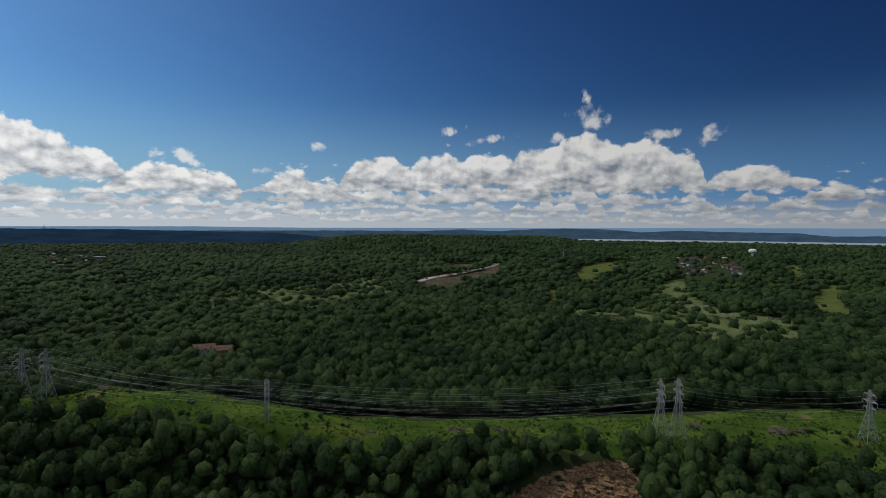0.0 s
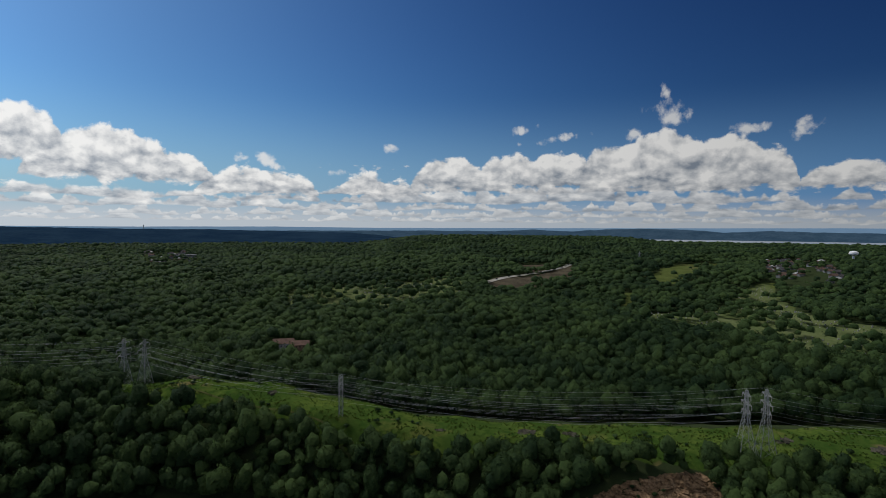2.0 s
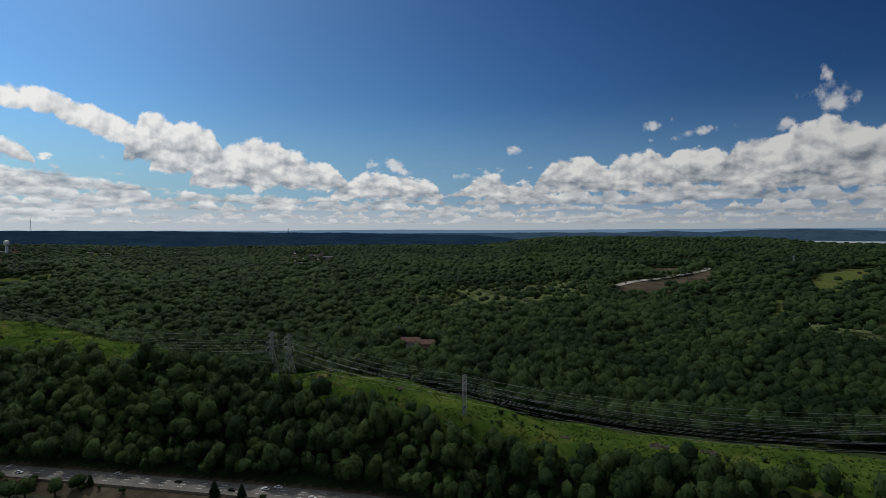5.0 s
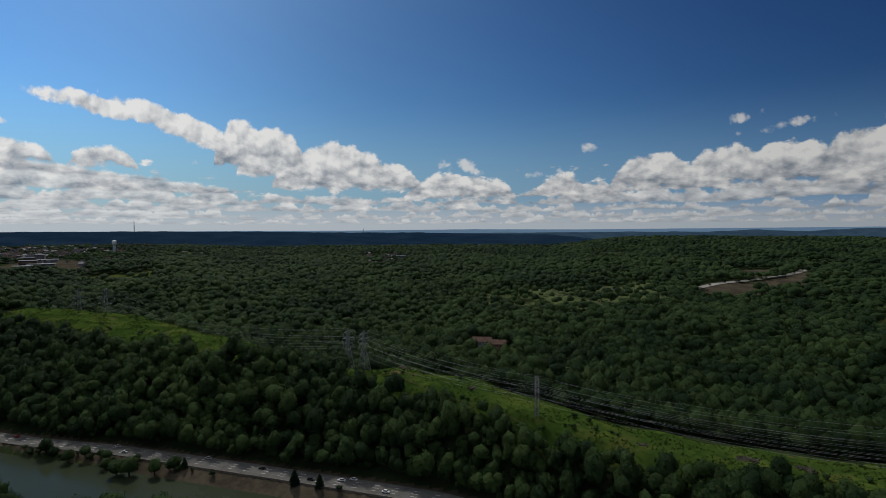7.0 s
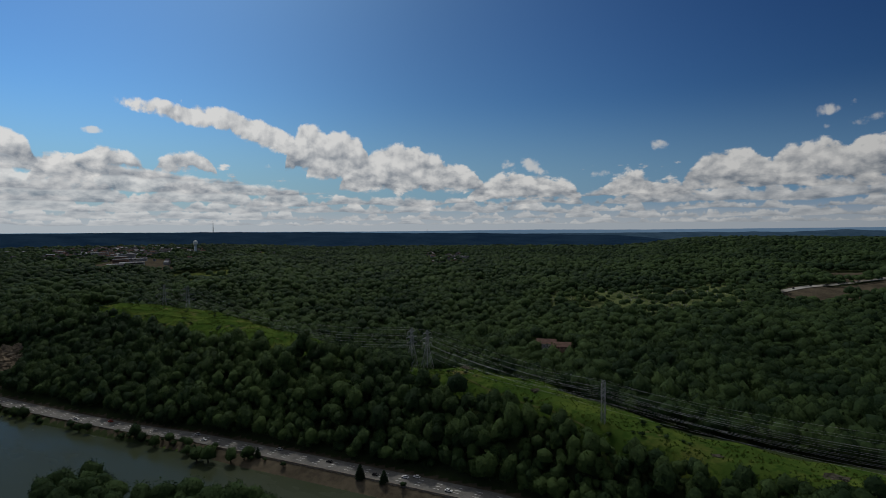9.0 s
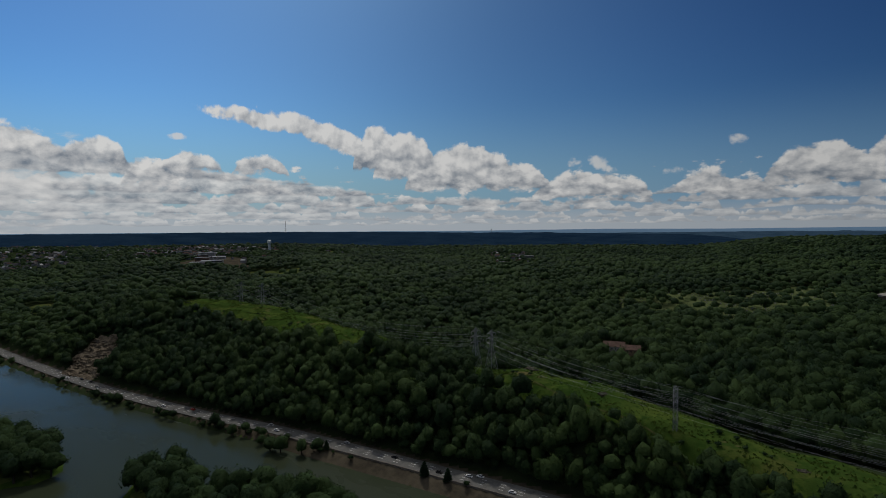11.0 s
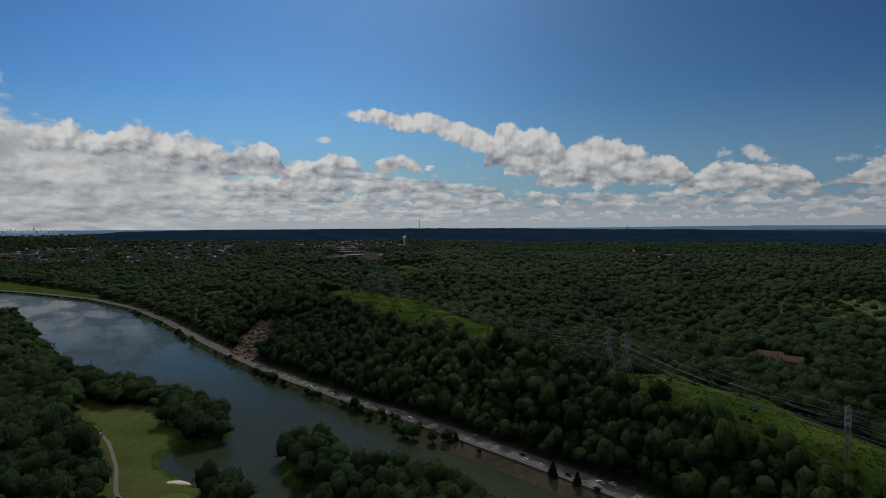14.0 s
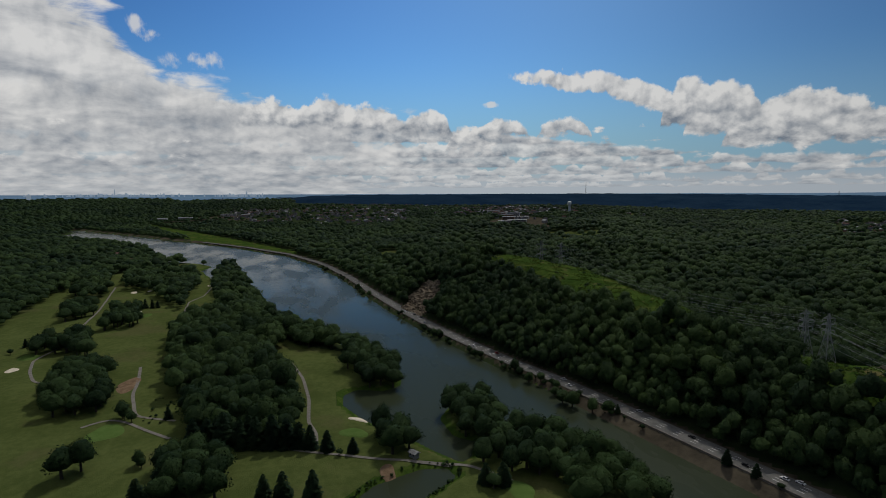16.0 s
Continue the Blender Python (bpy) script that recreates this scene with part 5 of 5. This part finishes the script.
for i, (c, rx, ry) in enumerate((((-455, -112), 19, 8), ((-270, 53), 8, 5))):
    patch("bare_patch", "worn brown earth in the grass", "bare ground", M_DIRT, c, rx, ry, 0, 0.3, 40 + i, kind="structure")
for line in ([(-323, -36), (-315, -4), (-301, 18), (-283, 53), (-275, 74), (-267, 92), (-255, 102), (-240, 112)],
             [(-475, 9), (-434, 17), (-386, 19), (-345, 16), (-328, 20), (-305, 18)],
             [(-345, -65), (-362, -81), (-379, -95), (-388, -107), (-383, -115), (-376, -122)],
             [(-372, -66), (-389, -93), (-432, -104), (-458, -106), (-501, -113)],
             [(-952, -243), (-786, -218), (-687, -208), (-623, -207), (-582, -201), (-547, -207), (-512, -197), (-483, -184), (-470, -166)],
             [(-913, -99), (-836, -102), (-797, -116), (-739, -113), (-691, -104)]):
    v, f, _, _ = ribbon(line, 1.15, -1.15, 0.3, 3.0)
    tagged(new("cart_path", sheet("cart_path", v, f, M_PATH)), "pale grey cart path through the turf", "path", kind="structure")

# ---- buildings ----
M_CLAD = plain("painted_cladding", (0.15, 0.15, 0.15), (0.27, 0.27, 0.265), 0.3, 0.8)
M_ROOF = plain("dark_shingles", (0.06, 0.058, 0.06), (0.13, 0.12, 0.118), 0.4, 0.9)
M_RUST = plain("red_brown_roof", (0.11, 0.072, 0.058), (0.18, 0.120, 0.096), 0.3, 0.9)
M_LIGHT = plain("pale_flat_roof", (0.26, 0.26, 0.26), (0.44, 0.44, 0.43), 0.05, 0.8)
M_BRICK = plain("brown_brick_wall", (0.16, 0.10, 0.075), (0.26, 0.18, 0.14), 0.2, 0.9)


def house(wide, deep, eaves, rise, wall_m, roof_m, label, group="houses", hip=False, panes=True):
    root = empty("house", label, "house", group)
    bm = bmesh.new()
    box(bm, -wide / 2, -deep / 2, -2, wide / 2, deep / 2, eaves)
    part("wall", bm, wall_m, root)
    bm = bmesh.new()
    o, e = 0.6, (wide * 0.25 if hip else 0)
    low = [bm.verts.new(v) for v in ((-wide / 2 - o, -deep / 2 - o, eaves), (wide / 2 + o, -deep / 2 - o, eaves), (wide / 2 + o, deep / 2 + o, eaves), (-wide / 2 - o, deep / 2 + o, eaves))]
    top_ = [bm.verts.new(v) for v in ((-wide / 2 - o + e, 0, eaves + rise), (wide / 2 + o - e, 0, eaves + rise))]
    for f in ((0, 1, 5, 4), (2, 3, 4, 5), (3, 0, 4), (1, 2, 5), (3, 2, 1, 0)):
        vs = [(low + top_)[k] for k in f]
        bm.faces.new(vs)
    part("roof", bm, roof_m, root)
    n = max(2, int(wide / 3.2)) if panes else 0
    for i in range(n):
        for sgn in (-1, 1):
            bm = bmesh.new()
            x = -wide / 2 + (i + 0.5) * wide / n
            box(bm, x - 0.55, sgn * deep / 2 - 0.06, eaves * 0.4, x + 0.55, sgn * deep / 2 + 0.06, eaves * 0.4 + 1.4)
            part("window", bm, M_PANE, root)
    return root


rh = np.random.RandomState(17)
KINDS = [house(12, 8.5, 5.2, 3.4, M_CLAD, M_ROOF, "pale house with a dark pitched roof among trees", panes=False),
         house(15, 9, 5.5, 3.6, M_CLAD, M_RUST, "pale house with a red-brown roof among trees", panes=False),
         house(10, 8, 6, 3.8, M_LIGHT, M_ROOF, "white house with a dark gabled roof among trees", panes=False),
         house(14, 9, 4, 3.2, M_BRICK, M_LIGHT, "brick house with a pale roof among trees", hip=True, panes=False)]


def settle(poly, count, up, turn=None):
    q = np.array(poly, float)
    got = 0
    while got < count:
        p = rh.uniform(q.min(0), q.max(0))
        if inside(p[None], poly)[0]:
            k = KINDS[rh.randint(4)]
            s_ = rh.uniform(0.9, 1.3)
            copy_thing(k, pose(p[0], p[1], ground_at(*p) + up, 0, 0, rh.uniform(0, 180) if turn is None else turn + rh.normal(0, 8)) @ Matrix.Diagonal((s_, s_, s_, 1)))
            got += 1


settle(CLEARINGS[13][0], 58, -0.8, 20)
settle(CLEARINGS[14][0], 34, 0.6)
settle(CLEARINGS[16][0], 60, 0.6)


def far_roofs(name, label, polys, count):
    """Many small far houses in one mesh: walls and gabled roofs."""
    v0 = np.array([(x, y, z) for z in (-2, 5) for x, y in ((-6, -4), (6, -4), (6, 4), (-6, 4))] + [(-6.5, 0, 8.6), (6.5, 0, 8.6)], float)
    f0 = [(0, 1, 5, 4), (1, 2, 6, 5), (2, 3, 7, 6), (3, 0, 4, 7), (4, 5, 9, 8), (6, 7, 8, 9), (7, 4, 8, 8), (5, 6, 9, 9)]
    vs, fs, ms = [], [], []
    while len(vs) < count:
        poly = polys[rh.randint(len(polys))]
        q_ = np.array(poly, float)
        p = rh.uniform(q_.min(0), q_.max(0))
        if not inside(p[None], poly)[0]:
            continue
        a, s_ = rh.uniform(0, 3.14), rh.uniform(0.8, 1.5)
        w = v0 * s_
        w = np.column_stack([w[:, 0] * math.cos(a) - w[:, 1] * math.sin(a), w[:, 0] * math.sin(a) + w[:, 1] * math.cos(a), w[:, 2]])
        k = len(vs) * len(v0)
        vs.append(w + (p[0], p[1], ground_at(*p) + 1))
        roof = rh.choice([1, 1, 1, 1, 2, 2, 3])
        for i, f in enumerate(f0):
            g = [k + j for j in dict.fromkeys(f)]
            fs += [(g[0], g[1], g[2])] + ([(g[0], g[2], g[3])] if len(g) > 3 else [])
            ms += [0 if i < 4 else roof] * (2 if len(g) > 3 else 1)
    me = sheet(name, np.concatenate(vs), np.array(fs), M_CLAD, False)
    for m in (M_ROOF, M_RUST, M_LIGHT):
        me.materials.append(m)
    me.polygons.foreach_set("material_index", np.array(ms, np.int32))
    return tagged(new(name, me), label, "houses", kind="stuff")


far_roofs("far_houses", "far pale houses with dark and red roofs among trees", [SUBURB, SUBURB, CLEARINGS[21][0], CLEARINGS[16][0]], 1000)
settle([(-2000, -560), (-1500, -500), (-1150, -330), (-1300, -290), (-1700, -420)], 14, 0.6)
settle([(-1720, 1260), (-1600, 1330), (-1520, 1250), (-1640, 1220)], 8, 0.6)
for ob in KINDS:
    for o in (*ob.children_recursive, ob):
        bpy.data.objects.remove(o)

lodge = house(21, 13, 5, 4.5, M_LIGHT, M_RUST, "long house with red-brown roof and white gable among trees", hip=False)
lodge.matrix_basis = pose(-241, 542, ground_at(-241, 542) + 5.0, 0, 0, 20)
wing = house(18, 12, 4, 4, M_BRICK, M_RUST, "low red-brown roofed wing in the woods")
wing.matrix_basis = pose(-223, 543, ground_at(-223, 543) + 4.5, 0, 0, 20)


def block(wide, deep, tall, mat, label, category="building", floors=3):
    """A flat-roofed building with bands of windows."""
    root = empty("building", label, category, "large buildings")
    bm = bmesh.new()
    box(bm, -wide / 2, -deep / 2, -4, wide / 2, deep / 2, tall)
    part("wall", bm, mat, root)
    bm = bmesh.new()
    box(bm, -wide / 2 - 0.4, -deep / 2 - 0.4, tall, wide / 2 + 0.4, deep / 2 + 0.4, tall + 0.8)
    part("roof", bm, M_LIGHT, root)
    for i in range(floors):
        for s_ in (-1, 1):
            bm = bmesh.new()
            z = tall * (i + 0.35) / floors
            box(bm, -wide * 0.46, s_ * deep / 2 - 0.1, z, wide * 0.46, s_ * deep / 2 + 0.1, z + tall / floors * 0.4)
            part("window_band", bm, M_PANE, root)
    return root


FAR_BLOCKS = []
while len(FAR_BLOCKS) < 16:
    p = rh.uniform((-3150, -250), (-1500, 1550))
    if inside(p[None], SUBURB)[0]:
        FAR_BLOCKS.append((p[0], p[1], rh.uniform(30, 80), rh.uniform(16, 35), rh.uniform(8, 18), rh.uniform(40, 90), (M_LIGHT, M_CLAD, M_BRICK)[rh.randint(3)]))
for x, y, w, d, h, tn, m in ((-1630, 765, 90, 35, 7, 60, M_CLAD), (-1766, 848, 70, 40, 8, 60, M_LIGHT), (-1591, 704, 60, 40, 9, 60, M_CLAD), (-2264, 1616, 60, 30, 12, 50, M_LIGHT),
                         (-1972, 1638, 70, 25, 10, 45, M_LIGHT), (-1924, 1830, 80, 25, 10, 45, M_CLAD), (-1964, 1442, 30, 18, 12, 45, M_BRICK), (-1903, 1465, 30, 18, 12, 45, M_CLAD),
                         (-2933, -540, 100, 60, 12, 95, M_LIGHT), (-2912, -420, 90, 50, 12, 95, M_LIGHT), (-2959, -224, 110, 60, 12, 92, M_LIGHT), (-2918, -140, 60, 50, 10, 92, M_CLAD), (-1456, 385, 28, 18, 9, 80, M_LIGHT),
                         (-1082, 1688, 60, 25, 14, 30, M_LIGHT), (610, 1524, 30, 16, 10, -20, M_CLAD), *FAR_BLOCKS):
    b = block(w * 0.7, d * 0.7, h * 0.8, m, "pale flat-roofed building among far trees", floors=max(1, int(h / 4)))
    b.matrix_basis = pose(x, y, ground_at(x, y) + 1, 0, 0, tn)


def lathe(bm, prof, seg=24):
    rings = [[bm.verts.new((r * math.cos(2 * math.pi * i / seg), r * math.sin(2 * math.pi * i / seg), z)) for i in range(seg)] for r, z in prof]
    for a, b in zip(rings, rings[1:]):
        for i in range(seg):
            bm.faces.new((a[i], a[(i + 1) % seg], b[(i + 1) % seg], b[i]))
    bm.faces.new(rings[0][::-1]), bm.faces.new(rings[-1])


M_TANK = plain("white_tank_paint", (0.70, 0.70, 0.69), (0.82, 0.82, 0.81), 0.2, 0.5, relief=0.05)
M_TANKB = plain("pale_blue_tank_paint", (0.48, 0.54, 0.58), (0.60, 0.66, 0.70), 0.2, 0.5, relief=0.05)
tower = empty("water_tower", "white globe-topped water tower above the trees", "water tower")
bm = bmesh.new()
lathe(bm, [(6, -6), (3.2, 3), (2.6, 16), (3.4, 26), (5, 28)])
part("stem", bm, M_TANK, tower)
bm = bmesh.new()
lathe(bm, [(4.5, 27), (10.5, 29.5), (12.5, 33), (11.5, 37), (7, 40.2), (1.5, 41.2)])
part("tank", bm, M_TANK, tower)
tower.matrix_basis = pose(1000, 1738, ground_at(1000, 1738) - 4, 0, 0, 0)
tower = empty("water_tower", "pale blue column water tower with a wider head", "water tower")
bm = bmesh.new()
lathe(bm, [(5.6, -6), (4.8, 0), (4.6, 32), (6.6, 36)])
part("column", bm, M_TANKB, tower)
bm = bmesh.new()
lathe(bm, [(6.6, 36), (8.0, 38), (8.2, 47), (7.0, 50), (2.5, 52)])
part("tank", bm, M_TANK, tower)
tower.matrix_basis = pose(-2060, 1213, ground_at(-2060, 1213) + 1, 0, 0, 0)


def mast(x, y, z, tall, label):
    root = empty("radio_mast", label, "mast")
    bm = bmesh.new()
    for i in range(3):
        a = i * 2.094
        beam(bm, (4 * math.cos(a), 4 * math.sin(a), 0), (1.2 * math.cos(a), 1.2 * math.sin(a), tall * 0.8), 1.2, 0.9)
    part("frame", bm, M_STEEL, root)
    bm = bmesh.new()
    beam(bm, (0, 0, tall * 0.78), (0, 0, tall), 1.6, 0.7)
    beam(bm, (-4, 0, tall * 0.8), (4, 0, tall * 0.8), 1.2)
    part("aerial", bm, M_STEEL, root)
    root.matrix_basis = pose(x, y, z, 0, 0, 10)


mast(-4440 * math.sin(radians(57.9)), 4440 * math.cos(radians(57.9)), 138, 92, "tall steel radio mast on the wooded ridge")
mast(-4440 * math.sin(radians(36.5)), 4440 * math.cos(radians(36.5)), 118, 40, "small radio mast on the wooded ridge")
mast(369, 1646, ground_at(369, 1646), 32, "slim radio mast among trees")

# skyline
# distance haze is painted into the towers' colour, with emission to lift their shaded sides
M_CITY = plain("tower_painted_haze", (0.32, 0.38, 0.45), (0.38, 0.44, 0.50), 0.02, 0.9)
b_ = M_CITY.node_tree.nodes["Principled BSDF"]
b_.inputs["Emission Color"].default_value, b_.inputs["Emission Strength"].default_value = (0.24, 0.30, 0.36, 1), 1.0
rk = np.random.RandomState(23)
for i in range(190):
    a = rk.choice([rk.normal(104, 1.7), rk.normal(104, 1.7), rk.normal(102, 3.5), rk.normal(93.5, 1.0)])
    if not 90 < a < 113:
        continue
    tall = abs(rk.normal(0, 1)) * 7 + 11 + (9 if rk.uniform() < 0.1 else 0)
    r = 4720 + rk.uniform(-25, 25)
    root = empty("tower_block", "tower block on the horizon in painted blue-grey haze", "tower block", "skyline")
    bm = bmesh.new()
    w = rk.uniform(5, 13)
    box(bm, -w / 2, -w / 2, 0, w / 2, w / 2, tall, 0.0)
    part("shaft", bm, M_CITY, root)
    bm = bmesh.new()
    box(bm, -w / 3, -w / 3, tall, w / 3, w / 3, tall + 3, 0.3)
    part("crown", bm, M_CITY, root)
    root.matrix_basis = pose(-r * math.sin(radians(a)), r * math.cos(radians(a)), 127, 0, 0, a)
for a, r, w, tall in ((103.9, 4700, 7, 62), (110.1, 4300, 26, 48), (92.6, 4650, 12, 46)):
    root = empty("tower_block", "tall tower on the skyline in painted blue-grey haze", "tower block", "skyline")
    bm = bmesh.new()
    box(bm, -w / 2, -w / 2, 0, w / 2, w / 2, tall * 0.8, 0.1)
    part("shaft", bm, M_CITY, root)
    bm = bmesh.new()
    box(bm, -w / 4, -w / 4, tall * 0.8, w / 4, w / 4, tall, 0.6)
    part("crown", bm, M_CITY, root)
    root.matrix_basis = pose(-r * math.sin(radians(a)), r * math.cos(radians(a)), 108 if r < 4400 else 127, 0, 0, a)

shelter = house(5, 3.4, 2.4, 1.0, M_CLAD, M_CLAD, "small grey-roofed shelter beside the cart path", "shelters")
shelter.matrix_basis = pose(-281, 70, ground_at(-281, 70) + 0.4, 0, 0, 30)
